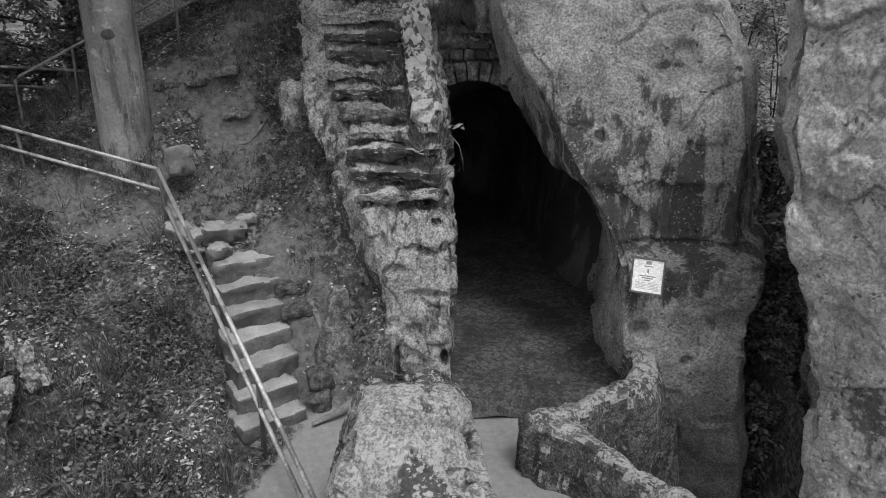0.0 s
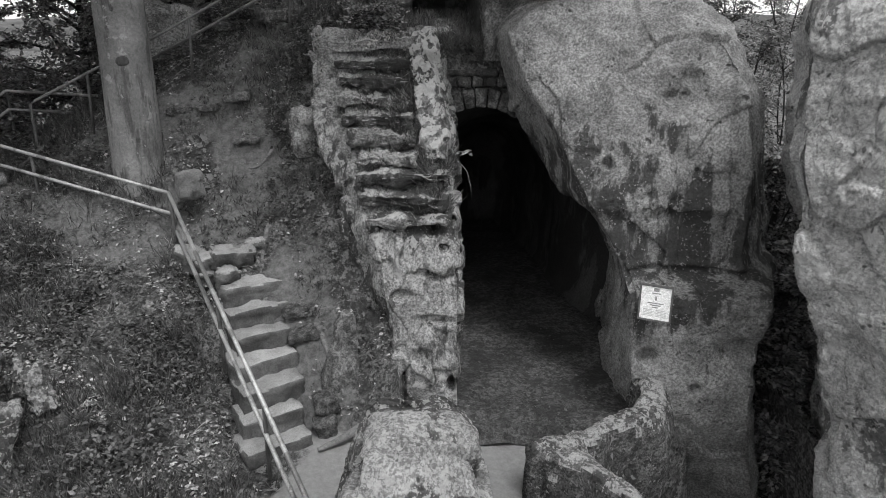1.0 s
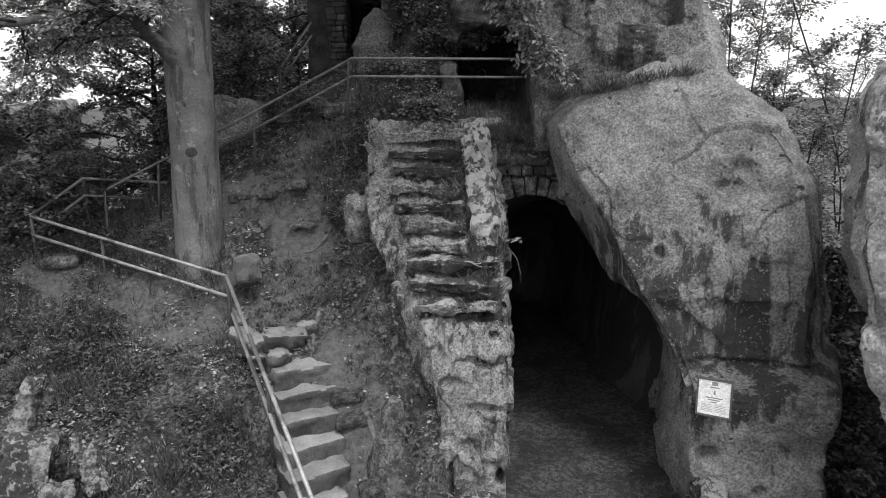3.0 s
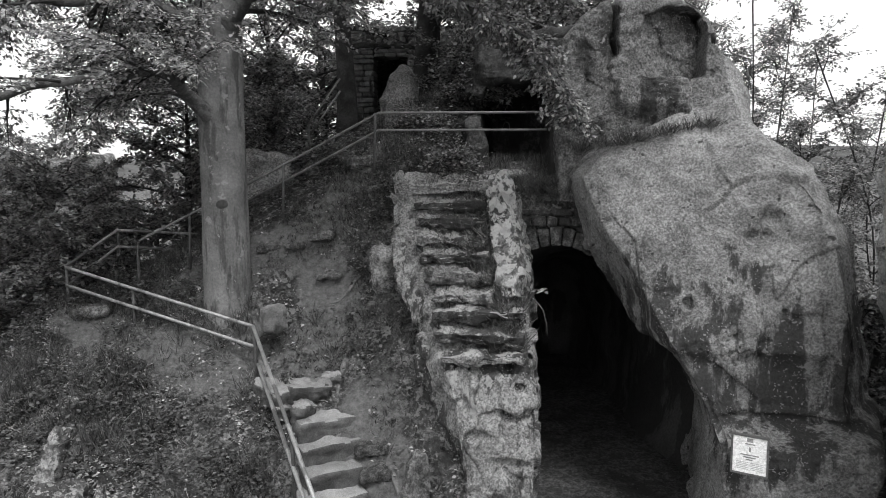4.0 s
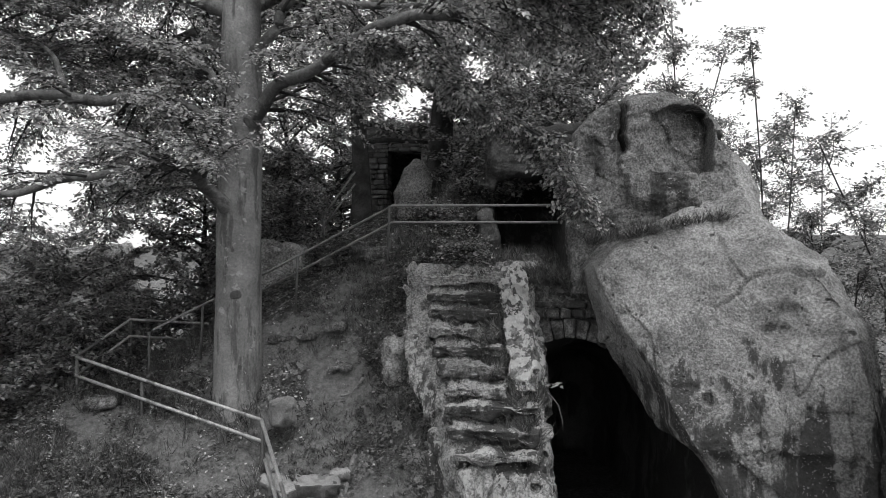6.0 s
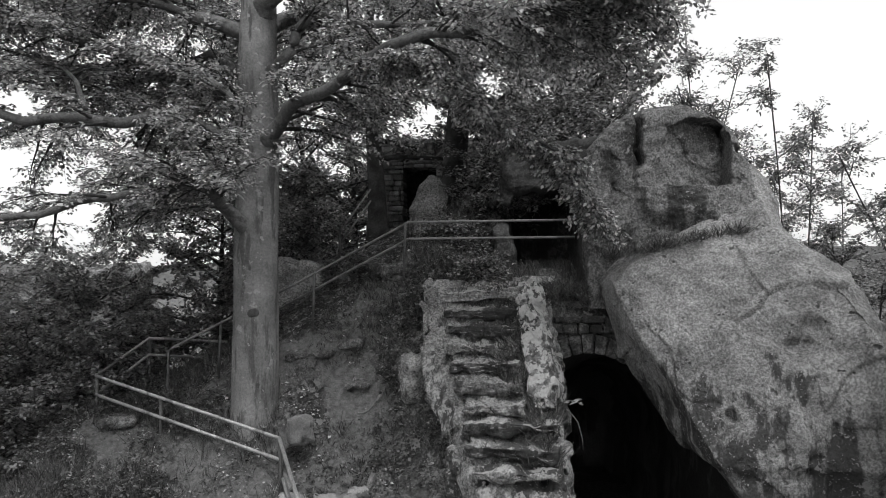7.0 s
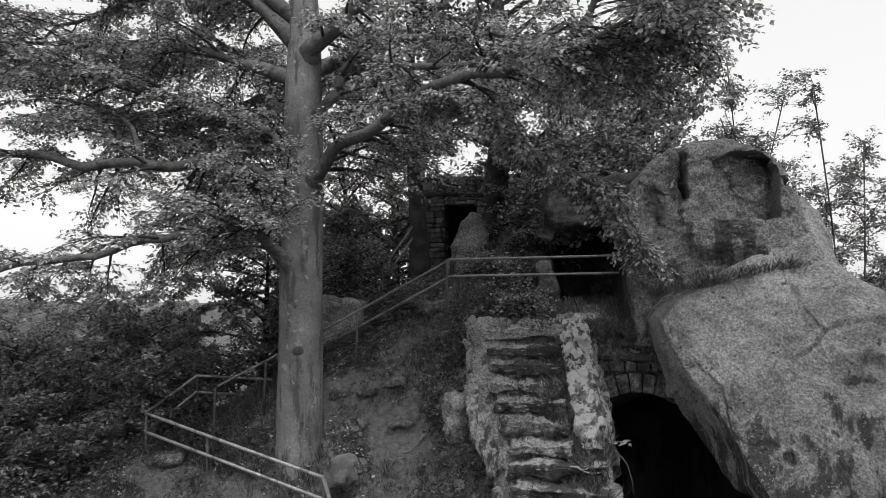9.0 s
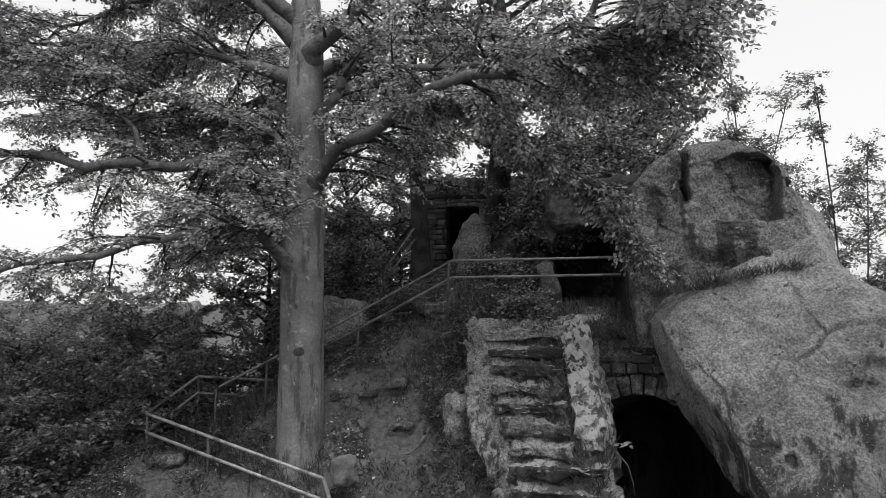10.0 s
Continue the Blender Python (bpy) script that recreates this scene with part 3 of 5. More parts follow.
# ---- cave ----
def build_cave():
    rows = [(10.2, -0.3, 2.85, 4.35), (10.6, -0.3, 2.85, 3.9), (11.5, -0.3, 2.45, 3.7), (13.5, -0.2, 2.0, 3.3), (16.0, 0.1, 1.6, 2.7), (17.0, 0.5, 1.2, 1.8)]
    lv = spline(rows, 60)
    nu = 64
    p = np.zeros((60, nu, 3))
    for i, (y, xl, xr, top) in enumerate(lv):
        for j in range(nu):
            t = 2 * math.pi * j / nu
            c, s = math.cos(t), math.sin(t)
            p[i, j] = ((xl + xr) / 2 + (xr - xl) / 2 * math.copysign(abs(c) ** 0.75, c), y, -0.3 + (top + 0.3) * (0.5 + 0.5 * math.copysign(abs(s) ** 0.8, s)))
    p = roughen(p, grid_normals(p), ((0.8, 0.12, 1, 0), (3, 0.04, 1, 0)), 5)
    verts = list(p.reshape(-1, 3))
    faces = [(i * nu + j, i * nu + (j + 1) % nu, (i + 1) * nu + (j + 1) % nu, (i + 1) * nu + j) for i in range(59) for j in range(nu)]
    verts.append(p[59].mean(0))
    faces += [(59 * nu + j, 59 * nu + (j + 1) % nu, len(verts) - 1) for j in range(nu)]
    tagged(new("cave_wall", mesh_data("cave_wall", verts, faces, M_CAVE)), "rounded sandstone wall of the cave passage, darkened in colour for its gloom", "cave wall", kind="structure")
    xs, ys = np.linspace(-0.8, 2.9, 60), np.linspace(6.95, 17, 120)
    verts = [(x, y, 0.03 + 0.05 * noise.fractal(Vector((x * 2, y * 2, 0)), 0.8, 2.1, 4) + 0.15 * step01(7.0, 7.12, y)) for y in ys for x in xs]
    faces = [(j * 60 + i, j * 60 + i + 1, j * 60 + 61 + i, j * 60 + 60 + i) for j in range(119) for i in range(59)]
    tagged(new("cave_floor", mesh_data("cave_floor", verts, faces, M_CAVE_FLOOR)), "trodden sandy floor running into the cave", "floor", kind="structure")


build_cave()


# ---- great rocks ----
def hollow_out(spots, y_max):
    """Pushes weathered hollows and clefts into a rock's front: spots are (x, z, half width, half height, depth)."""
    def carve(x, y, z):
        if y < y_max:
            for cx, cz, rx, rz, depth in spots:
                k = ((x - cx) / rx) ** 2 + ((z - cz) / rz) ** 2
                if k < 6:
                    y += depth * math.exp(-k * k * 0.6)
        return (x, y, z)
    return carve


def build_buttress():
    pits = hollow_out([(-0.22, 2.5, 0.05, 0.07, 0.25), (0.02, 2.5, 0.04, 0.06, 0.25), (-0.08, 2.3, 0.06, 0.04, 0.15), (-0.85, 1.1, 0.03, 0.35, 0.1), (-0.6, 0.5, 0.03, 0.3, 0.08), (0.02, 0.55, 0.05, 0.1, 0.3), (-0.3, 1.95, 0.25, 0.05, 0.12), (-0.2, 1.4, 0.2, 0.05, 0.12),
                       (-0.6, 1.7, 0.12, 0.06, 0.1), (-0.35, 0.9, 0.1, 0.12, 0.1), (-0.75, 2.2, 0.05, 0.25, 0.1)], 8.6)
    t = thing("stepped_rock_buttress", (-0.5, 8.2, 0), "tall sandstone buttress with eroded steps cut into its back", "rock")
    levels = [(-0.4, -0.95, 8.6, -0.62, 7.4, 0.14, 7.35, 0.16, 8.6), (0.2, -1.0, 8.6, -0.66, 7.42, 0.13, 7.38, 0.14, 8.8), (0.9, -1.2, 8.6, -0.72, 7.55, 0.10, 7.42, 0.16, 9.0), (1.65, -1.42, 8.6, -0.84, 7.68, 0.12, 7.6, 0.16, 9.2),
              (2.2, -1.54, 8.6, -0.93, 7.84, 0.08, 7.8, 0.14, 9.3), (2.58, -1.6, 8.65, -1.02, 8.0, 0.06, 8.0, 0.12, 9.4), (2.95, -1.68, 8.8, -1.25, 8.42, 0.05, 8.55, 0.1, 9.7), (3.45, -1.88, 9.1, -1.5, 8.85, 0.02, 9.1, 0.1, 10.0), (4.05, -2.02, 9.5, -1.62, 9.38, -0.05, 9.65, 0.08, 10.3),
              (4.6, -2.1, 9.9, -1.75, 9.85, -0.1, 10.1, 0.05, 10.6), (4.95, -2.0, 10.3, -1.7, 10.25, -0.2, 10.4, 0.0, 10.9)]
    place("body", crag("body", levels, M_ROCK, 11.6, 330, 230, 2, 6, pits, large=0.07, chips=0.075, chip_scale=2.4, cracks=0.03, fine=0.03, zs=0.9), t)
    rnd = random.Random(4)
    for i in range(10):
        u = i / 9
        y, z = 8.12 + 1.9 * u, 2.62 + 2.1 * u
        xl, xr = -1.08 - 0.68 * u, (-0.02 if i < 3 else -0.42 - 0.15 * u)
        # pale tops, mostly darker sides: recess shade between steps put into the colour
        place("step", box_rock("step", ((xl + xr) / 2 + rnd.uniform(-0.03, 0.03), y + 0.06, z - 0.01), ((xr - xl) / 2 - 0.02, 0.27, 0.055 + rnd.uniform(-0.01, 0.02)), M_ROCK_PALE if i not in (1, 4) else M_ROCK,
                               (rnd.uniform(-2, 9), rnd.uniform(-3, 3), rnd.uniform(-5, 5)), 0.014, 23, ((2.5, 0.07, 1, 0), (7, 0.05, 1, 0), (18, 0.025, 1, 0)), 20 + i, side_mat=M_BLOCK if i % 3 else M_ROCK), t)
    ridge = [(3.3, -0.36, 9.0, -0.34, 8.65, -0.06, 8.55, 0.04, 9.0), (3.6, -0.4, 9.3, -0.42, 8.85, -0.08, 8.7, 0.06, 9.2), (4.0, -0.5, 9.5, -0.52, 9.15, -0.14, 9.05, 0.04, 9.5), (4.4, -0.58, 9.7, -0.6, 9.45, -0.26, 9.32, -0.04, 9.7), (4.75, -0.66, 9.9, -0.66, 9.7, -0.42, 9.58, -0.16, 9.85), (4.95, -0.62, 10.0, -0.6, 9.86, -0.48, 9.78, -0.34, 9.95)]
    place("ridge", crag("ridge", ridge, M_RIDGE, 10.3, 120, 110, 41, 4, large=0.05, chips=0.06, chip_scale=3.0, cracks=0.02, fine=0.02), t, "pale lichened ridge of rock beside the steps")
    place("foot", blob_rock("foot", (-1.42, 7.62, 0.7), (0.22, 0.17, 0.78), M_BLOCK, (-8, 10, 20), 3, 34, ((1.6, 0.1, 1, 0), (6, 0.03, 1, 0)), 44), t)


def build_great_rock():
    hollows = hollow_out([(3.0, 4.25, 0.13, 0.2, 0.16), (2.85, 4.1, 0.16, 0.09, 0.12), (1.98, 3.3, 0.06, 0.08, 0.18), (2.42, 1.12, 0.1, 0.08, 0.2), (3.0, 0.75, 0.06, 0.05, 0.15), (3.05, 2.06, 0.7, 0.05, 0.14), (2.72, 3.0, 0.05, 0.8, 0.05),
                          (3.4, 3.4, 0.05, 0.7, 0.06), (3.5, 1.3, 0.3, 0.12, 0.1), (2.6, 2.75, 0.2, 0.08, 0.06), (3.75, 2.9, 0.08, 0.5, 0.12), (1.9, 2.2, 0.08, 0.5, 0.08)], 9.5)
    t = thing("great_sandstone_rock", (3.0, 8.5, -1.0), "massive weathered sandstone rock with dark run-off stains", "rock")
    levels = [(-2.6, 3.3, 9.0, 3.5, 8.0, 4.35, 7.5, 5.1, 8.6), (-1.2, 3.0, 8.9, 3.2, 7.75, 4.05, 7.35, 4.68, 8.6), (-0.3, 2.5, 8.7, 2.75, 7.4, 3.85, 7.2, 4.55, 8.6), (0.3, 2.2, 8.6, 2.35, 7.2, 3.75, 7.12, 4.45, 8.6), (0.9, 2.28, 8.6, 2.2, 7.15, 3.68, 7.05, 4.42, 8.6),
              (1.5, 2.32, 8.75, 2.14, 7.2, 3.7, 7.02, 4.42, 8.6), (1.95, 2.28, 8.95, 2.12, 7.25, 3.72, 6.98, 4.38, 8.6), (2.1, 2.24, 9.0, 2.12, 7.6, 3.6, 7.5, 4.3, 8.7), (2.6, 1.96, 9.2, 1.88, 7.95, 3.6, 7.55, 4.3, 8.6), (2.85, 1.45, 9.35, 1.72, 7.95, 3.6, 7.45, 4.2, 8.6),
              (3.35, 1.1, 9.65, 1.5, 8.35, 3.55, 7.6, 4.14, 8.6), (3.8, 0.88, 9.85, 1.28, 8.65, 3.55, 7.8, 4.08, 8.6), (4.3, 0.72, 9.9, 1.02, 8.9, 3.55, 8.05, 4.0, 8.75), (4.85, 0.62, 9.9, 0.75, 9.15, 3.35, 8.45, 3.8, 9.0), (5.1, 0.75, 9.9, 0.95, 9.2, 3.25, 8.8, 3.72, 9.3), (5.35, 1.15, 9.9, 1.35, 9.3, 3.1, 9.15, 3.5, 9.6),
              (5.6, 1.6, 10.0, 1.75, 9.5, 2.9, 9.4, 3.2, 9.8), (5.95, 2.1, 10.1, 2.2, 9.75, 2.85, 9.6, 3.12, 9.9), (6.3, 2.45, 10.2, 2.5, 9.95, 2.85, 9.85, 3.05, 10.1), (6.6, 2.62, 10.3, 2.66, 10.15, 2.8, 10.1, 2.9, 10.25)]
    place("body", crag("body", levels, M_ROCK_STAINED, 12.0, 520, 380, 7, 12, hollows, flare=0.2, large=0.12, chips=0.035, chip_scale=1.2, cracks=0.0, fine=0.018), t)

    def niche(x, y, z):
        if y < 11:
            x0, z0 = x, z
            x += 0.05 * noise.noise(Vector((x * 5, z * 5, 1)))
            z += 0.05 * noise.noise(Vector((x * 5, z * 5, 7)))
            rib = 1.45 + 0.3 * max(0.0, z - 6.5)
            top = step01(7.3, 7.26, z + 0.55 * (x - 2.1) ** 2)
            inside = step01(2.53, 2.49, x) * step01(6.28, 6.31, z) * top
            y += inside * (0.07 * step01(rib, rib + 0.04, x) + 0.38 * max(0.0, min(1.0, (x - rib) / (2.5 - rib))))
            y += 0.4 * math.exp(-((x - 1.26 - 0.05 * (z - 7)) / 0.035) ** 2) * step01(6.5, 6.8, z)
            y += 0.10 * step01(1.26, 1.2, x - 0.05 * (z - 7)) * step01(6.0, 6.3, z)
            y -= 0.17 * step01(1.26, 1.32, x) * step01(2.3, 2.24, x) * step01(5.6, 5.98, z) * step01(6.29, 6.26, z)
            y += 0.3 * step01(2.58, 2.64, x) * step01(6.74, 6.78, z) * step01(6.92, 6.88, z)
            x, z = x0, z0
        return (x, y, z)

    u = thing("upper_sandstone_rock", (1.8, 11, 5.0), "upper sandstone rock with a carved niche and a crack", "rock")
    levels = [(4.5, 0.42, 10.9, 0.45, 9.95, 2.9, 9.75, 3.3, 10.4), (5.5, 0.42, 10.9, 0.46, 9.88, 2.9, 9.55, 3.2, 10.4), (6.0, 0.42, 10.8, 0.45, 9.92, 2.85, 9.7, 3.1, 10.4), (6.3, 0.43, 10.8, 0.46, 9.95, 2.75, 9.8, 3.08, 10.4), (6.7, 0.46, 10.8, 0.52, 10.0, 2.6, 9.85, 2.92, 10.4), (7.05, 0.56, 10.8, 0.66, 10.05, 2.45, 9.9, 2.76, 10.4),
              (7.3, 0.78, 10.9, 0.88, 10.15, 2.25, 10.0, 2.5, 10.4), (7.48, 1.1, 11.0, 1.2, 10.3, 2.05, 10.2, 2.2, 10.6), (7.6, 1.5, 11.2, 1.55, 10.6, 1.9, 10.5, 2.0, 10.8)]
    place("body", crag("body", levels, M_ROCK_UPPER, 13.5, 420, 220, 12, 6, niche, large=0.05, chips=0.016, chip_scale=1.4, cracks=0.0, fine=0.03), u)

    w = thing("leaning_rock_wall", (5.2, 6.2, -2.0), "rough pitted sandstone rock wall standing close", "rock")
    levels = [(-2.6, 5.17, 7.6, 3.99, 6, 5.2, 4.6, 8, 4.2), (-0.4, 5.17, 7.6, 3.99, 6, 5.0, 4.6, 8, 4.2), (0.96, 5.11, 7.6, 3.94, 6, 4.8, 4.7, 8, 4.4), (1.4, 4.93, 7.6, 3.80, 6, 4.7, 4.7, 8, 4.4), (1.9, 4.83, 7.6, 3.72, 6, 4.6, 4.75, 8, 4.5), (2.3, 4.55, 7.6, 3.50, 6, 4.4, 4.8, 8, 4.6),
              (2.85, 4.33, 7.6, 3.32, 6, 4.2, 4.9, 8, 4.7), (3.5, 4.11, 7.6, 3.18, 6.05, 4.0, 5.0, 8, 4.8), (3.95, 4.04, 7.6, 3.15, 6.1, 3.95, 5.1, 8, 4.9), (4.5, 4.10, 7.6, 3.22, 6.15, 3.95, 5.2, 8, 5.0), (5, 4.02, 7.6, 3.18, 6.2, 3.95, 5.3, 8, 5.1), (5.5, 4.27, 7.6, 3.44, 6.3, 4.1, 5.5, 8, 5.2), (5.9, 4.83, 7.4, 4.14, 6.5, 4.6, 5.9, 7.8, 5.6)]
    place("body", crag("body", levels, M_ROCK_WALL, 8.2, 420, 360, 17, 8, large=0.10, chips=0.07, chip_scale=1.3, cracks=0.015, fine=0.028), w)


def build_upper_cave():
    t = thing("upper_cave", (-0.2, 11.5, 5.0), "low dark rock shelter under an overhanging slab", "cave")
    rough = ((1.2, 0.12, 1, 0), (4, 0.07, 1, 0), (12, 0.025, 1, 0))
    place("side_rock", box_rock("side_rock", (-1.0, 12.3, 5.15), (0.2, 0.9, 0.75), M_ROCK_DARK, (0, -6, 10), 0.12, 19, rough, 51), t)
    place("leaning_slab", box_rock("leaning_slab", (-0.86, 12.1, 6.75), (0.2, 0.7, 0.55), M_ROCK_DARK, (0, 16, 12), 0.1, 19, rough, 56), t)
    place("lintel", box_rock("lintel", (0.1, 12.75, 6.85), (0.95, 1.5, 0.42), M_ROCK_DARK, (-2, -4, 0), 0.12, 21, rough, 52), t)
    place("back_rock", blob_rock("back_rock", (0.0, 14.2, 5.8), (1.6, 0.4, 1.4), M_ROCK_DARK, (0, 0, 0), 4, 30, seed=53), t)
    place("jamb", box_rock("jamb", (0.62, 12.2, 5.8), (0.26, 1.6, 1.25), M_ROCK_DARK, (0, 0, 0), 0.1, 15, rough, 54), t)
    r = thing("rounded_rock", (-2.4, 12.7, 6.0), "rounded upright rock before the ruin doorway", "rock")
    place("body", loft_rock("body", [(5.3, -2.85, -1.95, 12.3, 13.2), (6.2, -2.78, -2.0, 12.35, 13.1), (6.7, -2.66, -2.05, 12.4, 13.1), (6.98, -2.5, -2.2, 12.6, 12.9)], M_ROCK_UPPER, 80, 70, 2.6, ((1.5, 0.08, 1, 0), (6, 0.03, 1, 0)), 55), r)


def build_boulder():
    t = thing("boulder", (-0.3, 4.7, 0), "pale pitted sandstone boulder standing in the court", "boulder")
    levels = [(-0.2, -1.3, 5.4, -1.2, 3.6, 0.55, 3.5, 0.62, 4.9), (0.6, -1.12, 5.3, -0.98, 3.9, 0.46, 3.8, 0.46, 4.9), (1.2, -0.92, 5.2, -0.84, 4.15, 0.36, 4.1, 0.32, 4.9), (1.5, -0.84, 5.1, -0.74, 4.35, 0.28, 4.3, 0.26, 4.85), (1.6, -0.78, 5.05, -0.68, 4.46, 0.2, 4.45, 0.18, 4.85), (1.66, -0.7, 5.0, -0.62, 4.58, 0.1, 4.6, 0.08, 4.85)]

    def clefts(x, y, z):
        top = step01(1.15, 1.4, z)
        for cy, depth, x0 in ((4.5, 0.06, -0.25), (4.72, 0.07, -0.35)):
            line = y - cy - 0.10 * math.sin(x * 3.5) + 0.18 * x
            z -= depth * math.exp(-(line / 0.03) ** 2) * step01(x0, x0 + 0.2, x) * top
            z -= 0.045 * step01(0.02, -0.02, line) * step01(x0, x0 + 0.25, x) * top
        return (x, y, z - 0.08 * step01(-0.3, 0.35, x) * top)

    place("body", crag("body", levels, M_BOULDER, 5.45, 300, 190, 31, 9, clefts, dome=0.04, large=0.08, chips=0.07, chip_scale=1.9, cracks=0.02, fine=0.02), t)


def build_parapet():
    t = thing("parapet_wall", (1.5, 6.2, 0), "low forked stone parapet with a rounded worn top", "wall")

    def arm(path, name, seed):
        pts = spline([(i, *q) for i, q in enumerate(path)], 60)[:, 1:]
        nu = 48
        p = np.zeros((60, nu, 3))
        for i, (x, y, z, w) in enumerate(pts):
            d = pts[min(i + 1, 59), :2] - pts[max(i - 1, 0), :2]
            d = d / np.linalg.norm(d)
            s = np.array([d[1], -d[0]])
            endc = min(1.0, math.sqrt(max(0.05, min(i, 59 - i) / 5)))
            for j in range(nu):
                a = 2 * math.pi * j / nu
                c, sn = math.cos(a), math.sin(a)
                ox = w * endc * math.copysign(abs(c) ** 0.55, c)
                hz = (math.copysign(abs(sn) ** 0.6, sn) + 1) / 2
                bot = -2.2 if name != "stub" else -0.3
                p[i, j] = (x + s[0] * ox, y + s[1] * ox, bot + (z - bot) * hz)
        p = roughen(p, -grid_normals(p), ((1.6, 0.07, 1, 0), (6, 0.03, 1, 0), (18, 0.012, 1, 0)), seed)
        verts = list(p.reshape(-1, 3))
        faces = [(i * nu + j, (i + 1) * nu + j, (i + 1) * nu + (j + 1) % nu, i * nu + (j + 1) % nu) for i in range(59) for j in range(nu)]
        faces += [tuple(range(nu)), tuple(59 * nu + j for j in range(nu - 1, -1, -1))]
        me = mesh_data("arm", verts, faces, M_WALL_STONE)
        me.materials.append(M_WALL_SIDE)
        # steep faces get the moss tone with side shade painted in
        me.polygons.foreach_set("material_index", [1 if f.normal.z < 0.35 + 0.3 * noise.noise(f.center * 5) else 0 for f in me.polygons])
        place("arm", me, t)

    arm([(0.86, 5.95, 0.72, 0.2), (1.3, 6.15, 0.7, 0.2), (1.9, 6.5, 0.68, 0.2), (2.3, 6.72, 0.76, 0.25), (2.45, 7.05, 0.86, 0.27), (2.45, 7.5, 0.9, 0.26)], "arm", 61)
    arm([(0.95, 6.0, 0.7, 0.2), (1.4, 5.75, 0.68, 0.2), (1.8, 5.2, 0.72, 0.2), (2.2, 4.55, 0.8, 0.22), (2.7, 3.7, 0.85, 0.24)], "arm", 62)


def stone_block(name, pts_xz, y0, y1, mat, rnd):
    """A small cut stone from a four-cornered outline in the wall's plane."""
    bm = bmesh.new()
    v = [bm.verts.new((x + rnd.uniform(-0.006, 0.006), y + rnd.uniform(-0.012, 0.012), z + rnd.uniform(-0.006, 0.006))) for y in (y0, y1) for x, z in pts_xz]
    for f in ((0, 1, 2, 3), (7, 6, 5, 4), (0, 4, 5, 1), (1, 5, 6, 2), (2, 6, 7, 3), (3, 7, 4, 0)):
        bm.faces.new([v[i] for i in f])
    bmesh.ops.bevel(bm, geom=list(bm.edges), offset=0.018, segments=1, affect="EDGES")
    bmesh.ops.recalc_face_normals(bm, faces=bm.faces)
    me = bpy.data.meshes.new(name)
    bm.to_mesh(me)
    bm.free()
    me.materials.append(mat)
    return me


def build_arch():
    t = thing("stone_arch", (0.45, 10.1, 3.7), "small arch of squared stones closing the cave's top", "arch")
    rnd = random.Random(9)
    cx, cz, r0, r1 = 0.45, 2.95, 0.88, 1.16
    n = 7
    for i in range(n):
        a0, a1 = [radians(90 + 36 - 72 * (i + k) / n) for k in (0.05, 0.95)]
        q = [(cx + r * math.cos(a), cz + r * math.sin(a)) for a, r in ((a0, r0), (a1, r0), (a1, r1 + rnd.uniform(-0.02, 0.03)), (a0, r1))]
        place("voussoir", stone_block("voussoir", q, 10.0, 10.3, M_BLOCK, rnd), t)
    z = 4.13
    for row in range(2):
        x = -0.15 + 0.1 * row
        h = 0.15 - 0.03 * row
        while x < 1.1:
            w = rnd.uniform(0.12, 0.34)
            e = [rnd.uniform(-0.025, 0.02) for _ in range(4)]
            place("stone", stone_block("stone", [(x, z + e[0]), (x + w - 0.02, z + e[1]), (x + w - 0.03, z + h - 0.015 + e[2]), (x + 0.01, z + h - 0.015 + e[3])], 10.03 + 0.05 * row, 10.35, M_BLOCK, rnd), t)
            x += w
        z += h
    bm = Pile()
    bm.add([(x, y, zz) for y in (10.14, 10.4) for x, zz in ((-0.4, 3.86), (0.45, 4.02), (1.3, 3.86), (1.3, 4.6), (-0.4, 4.6))], [(0, 1, 2, 3, 4), (9, 8, 7, 6, 5), (0, 5, 6, 1), (1, 6, 7, 2), (2, 7, 8, 3), (3, 8, 9, 4), (4, 9, 5, 0)])
    place("mortar_core", bm.mesh("mortar_core", M_SOIL, False), t)


build_buttress()
build_great_rock()
build_upper_cave()
build_boulder()
build_parapet()
build_arch()


